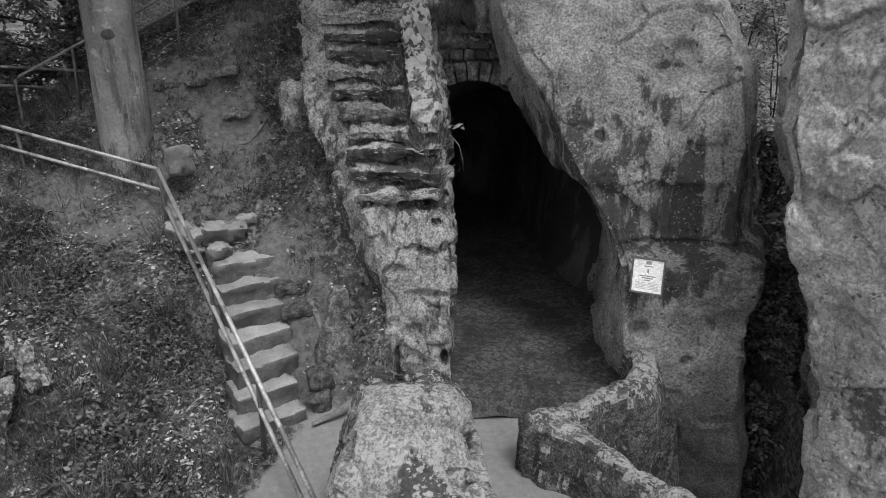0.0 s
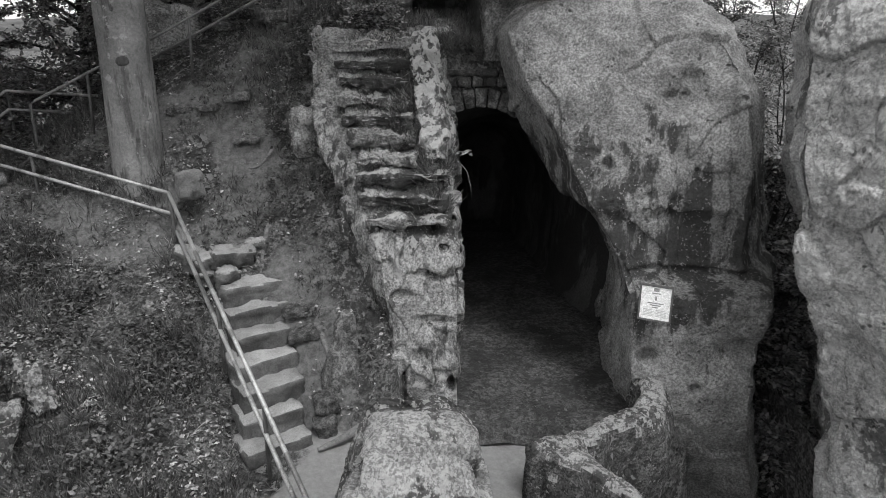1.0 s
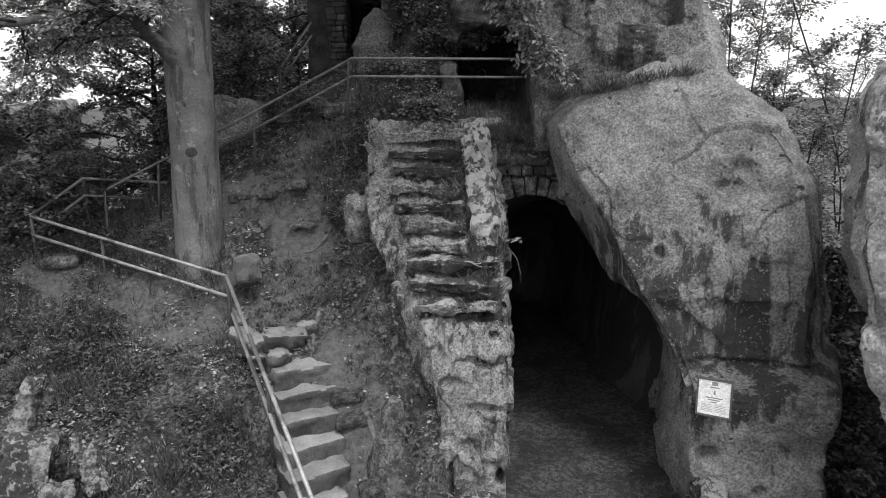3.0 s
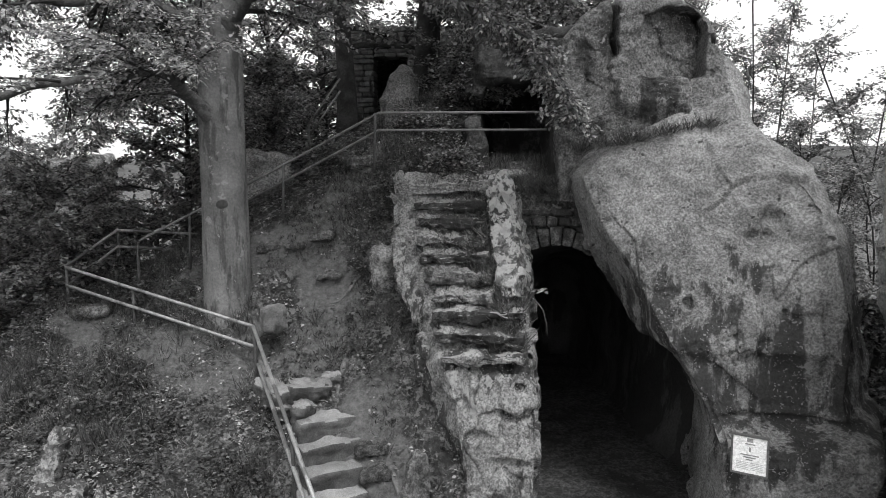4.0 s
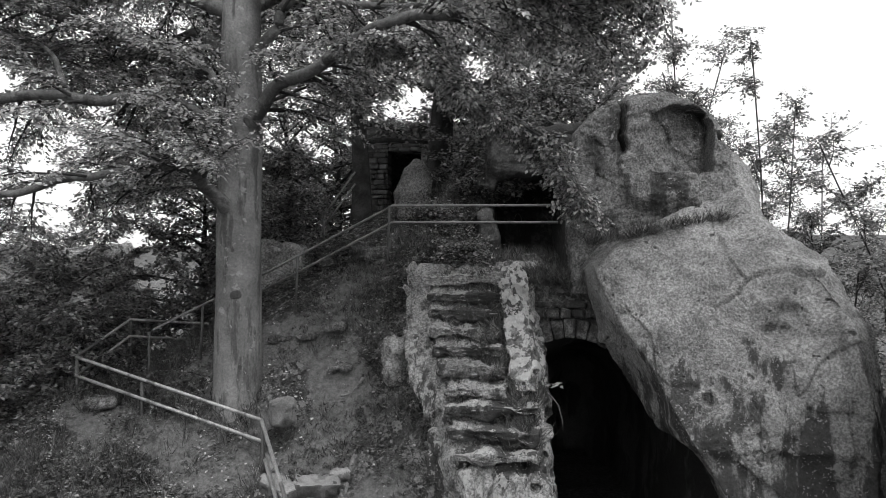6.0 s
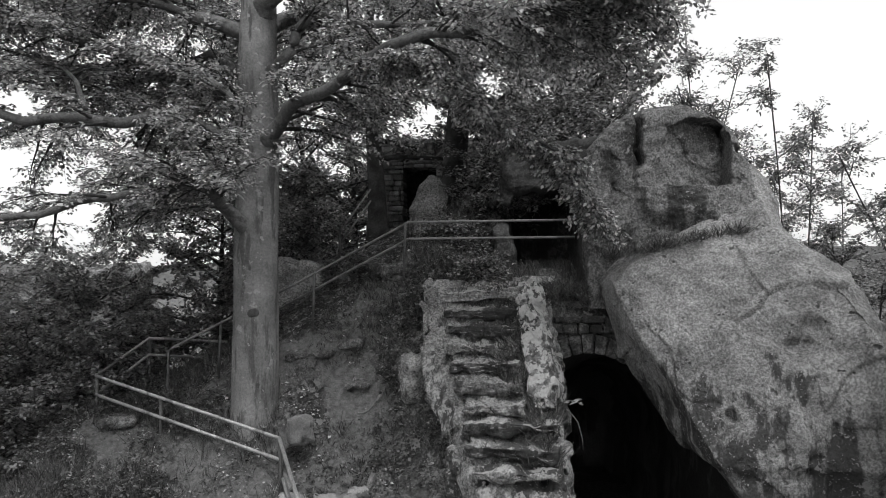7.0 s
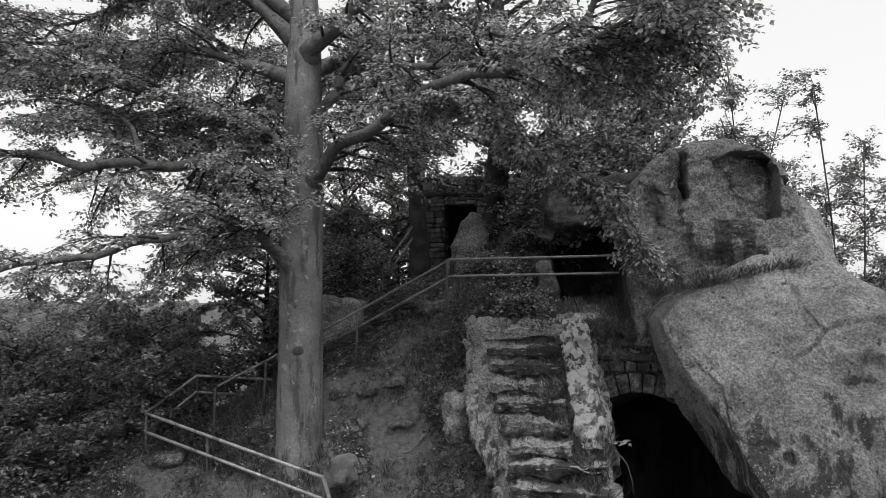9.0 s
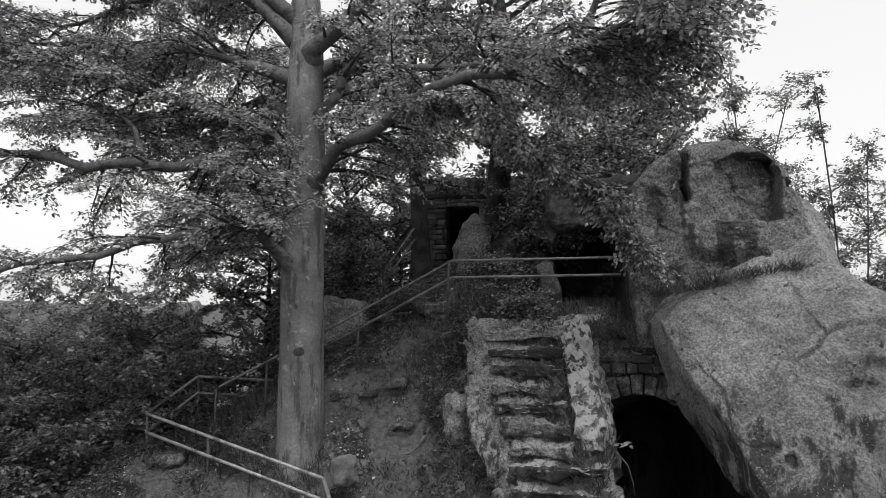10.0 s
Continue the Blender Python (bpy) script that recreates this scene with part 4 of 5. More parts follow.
# ---- stairs, slabs and stones of the hillside ----
def build_stairs():
    t = thing("stone_staircase", (-2.2, 6.8, 0), "flight of worn rough-cut stone steps up the bank", "stairs")
    rnd = random.Random(3)
    n = 7
    for i in range(n):
        u = i / 6.0
        cx, cy, cz = -2.15 - 0.65 * u, 6.80 + 1.63 * u, 0.19 + 1.42 * u
        # pale tread, darkened sides: the fall of light is painted by face normal
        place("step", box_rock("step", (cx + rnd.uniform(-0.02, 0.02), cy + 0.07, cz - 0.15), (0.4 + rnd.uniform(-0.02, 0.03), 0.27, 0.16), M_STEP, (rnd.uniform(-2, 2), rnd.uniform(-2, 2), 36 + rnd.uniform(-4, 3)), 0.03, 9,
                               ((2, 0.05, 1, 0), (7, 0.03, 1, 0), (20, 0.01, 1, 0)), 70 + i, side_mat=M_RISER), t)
    for x, y, z, hx, hy, hz, a in ((-3.5, 8.62, 1.86, 0.32, 0.3, 0.14, 62), (-3.1, 8.74, 1.88, 0.3, 0.24, 0.15, 25), (-3.08, 8.45, 1.66, 0.16, 0.16, 0.13, 40), (-3.32, 8.36, 1.66, 0.15, 0.13, 0.12, 70), (-2.8, 8.95, 1.95, 0.14, 0.12, 0.09, 10)):
        s = thing("stone_slab", (x, y, z), "worn pale stone at the head of the stairs", "slab", "slabs at the stair head")
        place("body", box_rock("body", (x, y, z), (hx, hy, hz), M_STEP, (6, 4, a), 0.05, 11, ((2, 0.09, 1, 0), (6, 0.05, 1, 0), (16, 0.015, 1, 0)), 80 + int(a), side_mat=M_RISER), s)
    for x, y, z, hx, hy, hz, a, lab in ((-3.72, 9.06, 2.85, 0.17, 0.17, 0.17, 28, "squared stone block set in the bank"), (-1.55, 7.25, 0.42, 0.13, 0.12, 0.12, 30, "small loose stone at the bank's foot"), (-1.55, 7.1, 0.16, 0.12, 0.1, 0.13, 10, "upright stone at the foot of the bank"),
                                        (-2.05, 8.2, 1.28, 0.22, 0.12, 0.06, 10, "stone ledge beside the stairs"), (-1.95, 7.95, 1.03, 0.2, 0.12, 0.06, 15, "stone ledge beside the stairs"), (-2.1, 9.75, 3.55, 0.25, 0.22, 0.3, 30, "rock outcrop in the mossy bank"),
                                        (-3.3, 10.15, 3.95, 0.2, 0.12, 0.05, 10, "worn path step stone"), (-3.75, 10.2, 3.8, 0.18, 0.12, 0.05, -10, "worn path step stone"), (-3.1, 9.9, 3.35, 0.2, 0.1, 0.04, 5, "worn path step stone"), (-4.2, 10.3, 3.75, 0.22, 0.14, 0.05, 5, "worn path step stone"),
                                        (-6.4, 9.8, 2.95, 0.2, 0.14, 0.07, 20, "pale stone by the path"), (-6.9, 9.5, 2.8, 0.26, 0.14, 0.07, 12, "pale stone by the path"), (-5.8, 10.6, 3.3, 0.22, 0.14, 0.08, 25, "pale stone by the path"),
                                        (-2.8, 10.9, 5.15, 0.25, 0.15, 0.07, 10, "worn path step stone"), (-3.0, 11.3, 5.3, 0.28, 0.15, 0.07, -5, "worn path step stone"), (-2.7, 11.6, 5.5, 0.3, 0.2, 0.1, 0, "worn path step stone"), (-3.6, 11.2, 5.0, 0.22, 0.15, 0.08, 20, "pale stone by the path"),
                                        (-5.0, 12.2, 4.9, 0.5, 0.4, 0.45, 20, "mossy rock among the bushes"), (-11.4, 15.5, 4.2, 0.9, 0.7, 1.2, 10, "pale rock outcrop among the far bushes"), (-10.2, 14.5, 3.4, 0.8, 0.5, 0.8, 30, "pale rock outcrop among the far bushes"), (-12.8, 15.5, 3.6, 1.0, 0.6, 0.9, -20, "pale rock outcrop among the far bushes")):
        s = thing("stone", (x, y, z), lab, "stone")
        place("body", box_rock("body", (x, y, z), (hx, hy, hz), M_RUIN if "squared" in lab else M_BLOCK if hz < 0.25 else M_ROCK, (5, -6, a), 0.03 if hz < 0.25 else 0.15, 11, ((2.0, 0.06 if hz < 0.25 else 0.16, 1, 0), (7, 0.03, 1, 0), (16, 0.012, 1, 0)), int(90 + x * 10)), s)
    for x, y, z, hx, hy, hz, ty, tz in ((-4.95, 5.75, 0.95, 0.28, 0.3, 0.8, 14, 20), (-4.62, 5.55, 0.6, 0.16, 0.26, 0.7, 18, 35), (-4.98, 6.05, 2.0, 0.1, 0.12, 0.3, 20, 10), (-4.42, 6.15, 1.22, 0.13, 0.12, 0.24, -12, 40), (-4.62, 6.2, 1.4, 0.06, 0.1, 0.22, 8, 15)):
        s = thing("pale_rock", (x, y, z), "pale jagged rock breaking out of the leafy bank", "rock")
        place("body", box_rock("body", (x, y, z), (hx, hy, hz), M_BOULDER, (-8, ty, tz), 0.02, 25, ((1.8, 0.35 * hx, 1, 0), (5, 0.18 * hx, 0.4, 0), (14, 0.04, 1, 0)), int(120 + y * 10 + x * 7), taper=0.3), s)


build_stairs()


# ---- handrails ----
def bar(name, a, b, r, mat, parent, sides=10):
    p = Pile()
    p.tube([a, b], r, sides)
    return place(name, p.mesh(name, mat), parent)


def build_rails():
    def rail(pts, name, parent, r=0.026, mat=M_RAIL):
        p = Pile()
        q = []
        for i, a in enumerate(pts):
            q.append(a)
        p.tube(q, r, 10)
        return place(name, p.mesh(name, mat), parent)

    t = thing("stair_handrail", (-3.0, 7.5, 0.5), "two-bar galvanised tube handrail beside the stone stairs", "handrail")
    top, low = Vector((-3.95, 8.87, 2.75)), Vector((-1.21, 4.96, 0.5))
    rail([top, low], "top_rail", t)
    d = Vector((-0.02, 0.02, -0.36))
    a, b = top.lerp(low, 0.06) + d, top.lerp(low, 1.0) + d
    rail([a, b], "lower_rail", t)
    for u in (0.02, 0.42, 0.72):
        p = top.lerp(low, u)
        bar("post", p, (p.x, p.y, p.z - 0.95), 0.024, M_POST, t)
    s = thing("path_handrail", (-5.5, 9.2, 2.5), "two-bar tube handrail along the lower path", "handrail")
    pts = [Vector((-3.95, 8.87, 2.75)), Vector((-7.42, 9.63, 3.48)), Vector((-7.32, 10.9, 3.97)), Vector((-5.99, 11.3, 3.86))]
    rail(pts, "top_rail", s)
    rail([p + Vector((0, 0, -0.3)) for p in pts], "lower_rail", s)
    for p in pts + [pts[0].lerp(pts[1], 0.62)]:
        bar("post", p + Vector((0, 0.02, -0.02)), p + Vector((0, 0.02, -0.95)), 0.024, M_POST, s)
    w = thing("upper_handrail", (-3, 10.3, 4.5), "two-bar tube handrail climbing to the upper ledge", "handrail")
    pts = [Vector((-6.52, 10.2, 3.5)), Vector((-6.49, 10.2, 3.82)), Vector((-6.42, 10.2, 3.88)), Vector((-4.66, 10.4, 4.75)), Vector((-2.34, 10.3, 5.9)), Vector((0.3, 10.4, 5.87))]
    rail(pts, "top_rail", w, 0.02, M_RAIL_DARK)
    rail([p + Vector((0, 0, -0.27)) for p in pts[3:]], "lower_rail", w, 0.02, M_RAIL_DARK)
    for p in (Vector((-6.5, 10.2, 3.6)), pts[3], pts[3].lerp(pts[4], 0.3), pts[4] + Vector((-0.05, 0, 0)), Vector((-5.6, 10.3, 4.28))):
        bar("post", p, p + Vector((-0.04, 0, -0.95)), 0.022, M_POST, w)
    f = thing("far_handrail", (-4.1, 13, 5.5), "short far stair handrail leading to the ruin", "handrail")
    for dz in (0, -0.25):
        rail([(-4.35, 12.9, 5.95 + dz), (-3.85, 13.5, 6.9 + dz)], "bar", f, 0.02, M_RAIL_DARK)
    bar("post", (-4.35, 12.9, 5.95), (-4.35, 12.9, 5.2), 0.02, M_POST, f)


build_rails()


# ---- notice board ----
def build_sign():
    t = thing("information_sign", (2.5, 7.2, 1.5), "framed white information board fixed to the rock", "sign")
    c, right, up = Vector((2.37, 7.0, 1.92)), Vector((0.93, -0.36, -0.02)).normalized(), Vector((0.03, 0.1, 1)).normalized()
    out = right.cross(up).normalized()

    def panel(name, x0, x1, z0, z1, d0, d1, mat, parent=t, label=""):
        p = Pile()
        p.add([c + right * x + up * z + out * d for d in (d0, d1) for x, z in ((x0, z0), (x1, z0), (x1, z1), (x0, z1))],
              [(3, 2, 1, 0), (4, 5, 6, 7), (0, 1, 5, 4), (1, 2, 6, 5), (2, 3, 7, 6), (3, 0, 4, 7)])
        return place(name, p.mesh(name, mat, False), parent, label)

    panel("panel", -0.165, 0.165, -0.195, 0.195, -0.02, 0.012, M_SIGN)
    for name, q in (("frame", (-0.185, 0.185, 0.195, 0.215)), ("frame", (-0.185, 0.185, -0.215, -0.195)), ("frame", (-0.185, -0.165, -0.195, 0.195)), ("frame", (0.165, 0.185, -0.195, 0.195))):
        panel(name, *q, -0.02, 0.022, M_SIGN_FRAME)
    panel("mark", -0.03, 0.03, 0.14, 0.18, 0.012, 0.0145, M_INK, label="small dark emblem at the top of the board")
    panel("mark", -0.008, 0.012, 0.035, 0.085, 0.012, 0.0145, M_INK)
    for x0, x1, z in ((-0.05, 0.05, 0.118), (-0.09, 0.09, 0.0), (-0.06, 0.06, -0.025), (-0.03, 0.03, -0.05)):
        panel("text_bar", x0, x1, z - 0.006, z + 0.006, 0.012, 0.0145, M_INK)
    for k in range(5):
        panel("text_bar", -0.13, -0.01, -0.085 - 0.018 * k, -0.078 - 0.018 * k, 0.012, 0.0145, M_INK_PALE)
        panel("text_bar", 0.01, 0.13, -0.085 - 0.018 * k, -0.078 - 0.018 * k, 0.012, 0.0145, M_INK_PALE)


build_sign()


# ---- ruin at the top of the path ----
def build_ruin():
    t = thing("ruin_wall", (-3.3, 15.6, 6.3), "old rubble wall with a dark doorway", "ruin")
    rnd = random.Random(6)

    def blockwork(x0, x1, z0, z1):
        z = z0
        while z < z1:
            h = rnd.uniform(0.09, 0.16)
            x = x0
            while x < x1 - 0.03:
                w = min(rnd.uniform(0.2, 0.4), x1 - x)
                place("stone", stone_block("stone", [(x, z), (x + w - 0.015, z), (x + w - 0.015, z + h - 0.015), (x, z + h - 0.015)], 15.4, 15.9, M_RUIN, rnd), t)
                x += w
            z += h

    blockwork(-4.15, -3.55, 5.6, 8.3)
    blockwork(-2.75, -1.6, 5.6, 8.3)
    blockwork(-3.55, -2.75, 7.65, 8.3)
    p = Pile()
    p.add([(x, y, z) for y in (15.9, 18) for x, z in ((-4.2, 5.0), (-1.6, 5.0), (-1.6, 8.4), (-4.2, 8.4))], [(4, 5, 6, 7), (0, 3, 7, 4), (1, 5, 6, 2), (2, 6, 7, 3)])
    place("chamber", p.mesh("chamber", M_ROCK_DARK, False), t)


build_ruin()


# ---- trees ----
def grow(pile, start, direction, length, radius, rnd, droop=0.0, steps=7, wander=0.25):
    """A tapering branch; returns its points."""
    d = Vector(direction).normalized()
    q = Vector(start)
    pts, rad = [q.copy()], [radius]
    for i in range(steps):
        d = (d + Vector((rnd.uniform(-1, 1), rnd.uniform(-1, 1), rnd.uniform(-1, 1))) * wander * 0.5 + Vector((0, 0, -droop / steps))).normalized()
        q = q + d * (length / steps)
        pts.append(q.copy())
        rad.append(max(radius * (1 - (i + 1) / steps) ** 0.8, 0.004))
    pile.tube(pts, rad, 6)
    return pts


def leaf_twigs(twigs, per, length, rnd_np, spread=0.9, droop=0.25):
    """Places leaves along twigs, in flat sprays. Returns arrays for leaf_mesh."""
    pos, along, nor = [], [], []
    for a, b in twigs:
        a, b = np.array(a), np.array(b)
        d = b - a
        ln = np.linalg.norm(d)
        d = d / max(ln, 1e-6)
        side = np.cross(d, (0, 0, 1.0))
        side /= max(np.linalg.norm(side), 1e-6)
        u = rnd_np.uniform(0.05, 1.05, per)
        sg = rnd_np.choice([-1, 1], per)
        lat = rnd_np.uniform(0.0, 0.16, per) * ln
        p = a + d * (u * ln)[:, None] + side * (sg * lat)[:, None] + rnd_np.normal(0, 0.03, (per, 3)) + np.array([0, 0, -1.0]) * (lat * droop)[:, None]
        al = d * 0.7 + side * (sg * spread)[:, None] + rnd_np.normal(0, 0.35, (per, 3)) + np.array([0, 0, -droop])
        pos.append(p)
        along.append(al)
        nor.append(np.array([0, 0, 1.0]) + rnd_np.normal(0, 0.45, (per, 3)))
    pos, along, nor = np.concatenate(pos), np.concatenate(along), np.concatenate(nor)
    n = len(pos)
    lns = length * rnd_np.uniform(0.65, 1.2, n)
    return pos, along, nor, lns, lns * rnd_np.uniform(0.5, 0.72, n)


def build_beech():
    t = thing("beech_tree", (-4.52, 9.67, 2.2), "large old beech with smooth grey bark and spreading limbs", "tree")
    rnd, rn = random.Random(11), np.random.RandomState(11)
    trunk = Pile()
    pts, rad = smooth_path([(-4.71, 9.63, 1.55, 0.556), (-4.70, 9.66, 2.08, 0.427), (-4.69, 9.67, 2.81, 0.368), (-4.67, 9.67, 4.17, 0.352), (-4.66, 9.67, 5.63, 0.337), (-4.62, 9.67, 7.30, 0.328), (-4.62, 9.67, 8.76, 0.297), (-4.60, 9.67, 9.60, 0.268), (-4.64, 9.72, 11.27, 0.199), (-4.54, 9.82, 14.41, 0.099)], 10)
    sides = 40
    ring = []
    for q, r in zip(pts, rad):
        for s in range(sides):
            a = 2 * math.pi * s / sides
            flare = 1 + 0.25 * math.exp(-(q.z - 2.0) / 0.35) * math.cos(5 * a + 1)
            k = r * flare * (1 + 0.03 * noise.noise(Vector((math.cos(a) * 1.2, math.sin(a) * 1.2, q.z * 0.7))) + 0.012 * noise.noise(Vector((math.cos(a) * 4, math.sin(a) * 4, q.z * 5))))
            ring.append((q.x + k * math.cos(a), q.y + k * math.sin(a), q.z))
    trunk.add(ring, [(i * sides + s, i * sides + (s + 1) % sides, (i + 1) * sides + (s + 1) % sides, (i + 1) * sides + s) for i in range(len(pts) - 1) for s in range(sides)])
    place("trunk", trunk.mesh("trunk", M_BARK), t)
    for z, a, w, h in ((4.5, -70, 0.09, 0.07), (4.2, -75, 0.05, 0.045), (3.4, -60, 0.035, 0.05), (5.2, -78, 0.03, 0.05)):
        q = Vector((-4.68 + 0.35 * math.cos(radians(a)), 9.67 + 0.35 * math.sin(radians(a)), z))
        place("knot", blob_rock("knot", q, (w, 0.018, h), M_LIMB, (0, 0, a + 90), 2, 10, ((8, 0.01, 1, 0),), int(z * 10)), t, "dark healed branch scar")
    limbs = [
        [(-4.67, 9.66, 6.71, 0.181), (-4.96, 9.30, 7.14, 0.136), (-5.54, 8.88, 7.41, 0.120), (-6.68, 8.36, 7.29, 0.104), (-8.70, 7.84, 7.53, 0.084), (-10.45, 7.52, 7.72, 0.042)],
        [(-4.67, 9.66, 7.44, 0.181), (-5.07, 9.56, 7.88, 0.136), (-5.71, 9.40, 8.20, 0.125), (-7.67, 8.88, 8.97, 0.104), (-9.39, 8.36, 9.63, 0.073), (-10.97, 8.15, 10.23, 0.031)],
        [(-4.67, 9.66, 7.97, 0.156), (-4.13, 9.51, 8.45, 0.115), (-3.67, 9.72, 9.16, 0.104), (-2.49, 9.93, 9.02, 0.073), (-1.04, 10.24, 9.29, 0.031)],
        [(-4.67, 9.66, 6.97, 0.181), (-3.85, 9.20, 7.58, 0.131), (-2.98, 8.78, 7.83, 0.120), (-2.04, 8.36, 8.15, 0.104), (-1.15, 8.15, 8.12, 0.089), (-0.21, 7.84, 8.43, 0.073), (0.21, 7.52, 8.87, 0.042), (0.84, 7.21, 9.39, 0.021)],
        [(-4.67, 9.66, 9.06, 0.240), (-4.08, 9.40, 9.55, 0.178), (-3.45, 9.40, 10.04, 0.146), (-2.30, 9.40, 11.06, 0.104), (-1.04, 9.40, 12.32, 0.052)],
        [(-4.67, 9.66, 5.67, 0.168), (-4.91, 8.88, 6.20, 0.115), (-5.33, 8.46, 6.36, 0.094), (-6.77, 7.94, 6.06, 0.073), (-8.04, 7.31, 5.73, 0.052), (-8.99, 7.00, 5.52, 0.021)],
        [(-4.67, 9.66, 8.44, 0.168), (-4.81, 10.87, 9.39, 0.104), (-5.43, 12.12, 10.02, 0.073), (-6.06, 13.38, 10.44, 0.031)],
        [(-4.67, 9.66, 8.96, 0.168), (-3.55, 10.66, 9.81, 0.104), (-2.30, 11.70, 10.23, 0.073), (-0.84, 12.75, 10.54, 0.031)],
        [(-4.67, 9.66, 9.48, 0.181), (-5.64, 9.20, 10.44, 0.104), (-7.11, 8.78, 11.27, 0.063), (-8.57, 8.36, 11.79, 0.031)],
        [(-2.98, 8.78, 7.83, 0.063), (-2.0, 8.4, 8.0, 0.05), (-1.6, 8.36, 7.84, 0.045), (-0.95, 8.36, 7.3, 0.035), (-0.1, 8.6, 6.75, 0.025), (0.35, 8.78, 6.2, 0.018), (0.6, 8.85, 5.85, 0.008)],
        [(-4.67, 9.66, 8.23, 0.156), (-5.85, 10.24, 8.76, 0.104), (-7.52, 10.66, 8.56, 0.073), (-9.40, 10.87, 8.14, 0.031)],
        [(-4.67, 9.66, 6.87, 0.144), (-5.64, 10.35, 7.30, 0.094), (-7.11, 11.08, 7.09, 0.063), (-8.36, 11.49, 6.67, 0.031)],
        [(-4.67, 9.66, 9.90, 0.144), (-6.27, 9.82, 10.85, 0.104), (-8.36, 10.03, 10.85, 0.073), (-10.45, 10.03, 10.44, 0.031)],
        [(-4.67, 9.66, 8.88, 0.149), (-6.2, 9.2, 9.4, 0.1), (-8.2, 8.8, 9.6, 0.06), (-10.2, 8.6, 9.6, 0.03)],
        [(-4.67, 9.66, 9.88, 0.149), (-6.0, 9.0, 11.0, 0.1), (-7.8, 8.4, 11.8, 0.06), (-9.6, 8.0, 12.2, 0.03)],
        [(-4.67, 9.66, 8.48, 0.138), (-5.8, 10.2, 9.6, 0.09), (-7.6, 10.8, 10.2, 0.06), (-9.6, 11.2, 10.6, 0.03)],
        [(-1.15, 8.15, 8.12, 0.06), (-0.5, 7.8, 8.2, 0.05), (0.0, 7.5, 8.2, 0.04), (0.5, 7.3, 8.35, 0.025), (0.9, 7.2, 8.4, 0.012)],
        [(-6.6, 8.3, 7.5, 0.05), (-7.2, 8.6, 8.2, 0.04), (-8.4, 8.8, 8.6, 0.02)],
    ]
    twigs, branch = [], Pile()
    for k, limb in enumerate(limbs):
        p, r = smooth_path(limb, 8)
        p = [q + Vector((noise.noise(q * 1.7), noise.noise(q * 1.7 + Vector((5, 0, 0))), noise.noise(q * 1.7 + Vector((0, 9, 0))))) * (0.13 if i > 3 else 0) for i, q in enumerate(p)]
        r = [v * (0.72 if i > 5 else 1 - 0.05 * i) for i, v in enumerate(r)]
        one = Pile()
        one.tube(p, r, 12)
        place("limb", one.mesh("limb", M_LIMB), t)
        m = len(p)
        drooping = k == 9
        for i in range(4, m):
            for rep in range(2):
                if rnd.random() > (0.92 if limb[-1][0] < -8 and limb[-1][2] > 8 else (0.85 if drooping else 0.42 if limb[-1][0] > -2 and limb[-1][2] > 9 else 0.62)):
                    continue
                d = (p[min(i + 1, m - 1)] - p[i - 1]).normalized()
                side = d.cross(Vector((0, 0, 1))).normalized()
                side *= math.copysign(1, side.y) * (1 if rnd.random() < 0.72 else -1)
                out = d * rnd.uniform(0.3, 0.9) + side * rnd.uniform(0.4, 1.1) + Vector((0, 0, rnd.uniform(-0.35, 0.45)))
                ln = rnd.uniform(0.7, 1.7) if not drooping else rnd.uniform(0.15, 0.33)
                sub = grow(branch, p[i], out, ln, min(r[i] * 0.4, 0.03), rnd, 0.5 if not drooping else 1.2)
                for j in range(2, len(sub)):
                    for rep2 in range(2):
                        dd = (sub[j] - sub[j - 1]).normalized()
                        s2 = dd.cross(Vector((0, 0, 1))).normalized() * rnd.choice((-1, 1))
                        e = sub[j] + (dd * rnd.uniform(0.3, 1) + s2 * rnd.uniform(0.2, 1) + Vector((0, 0, rnd.uniform(-0.5, 0.25)))).normalized() * rnd.uniform(0.2, 0.5) * (1 if not drooping else 0.6)
                        twigs.append((sub[j], e))
                        branch.tube([sub[j], e], [0.006, 0.002], 4, False)
    place("twigwork", branch.mesh("twigwork", M_BARK_DARK), t, kind="stuff")
    place("crown", leaf_mesh("crown", *leaf_twigs(twigs, 27, 0.073, rn), M_LEAF), t, "crown of small beech leaves in layered sprays")


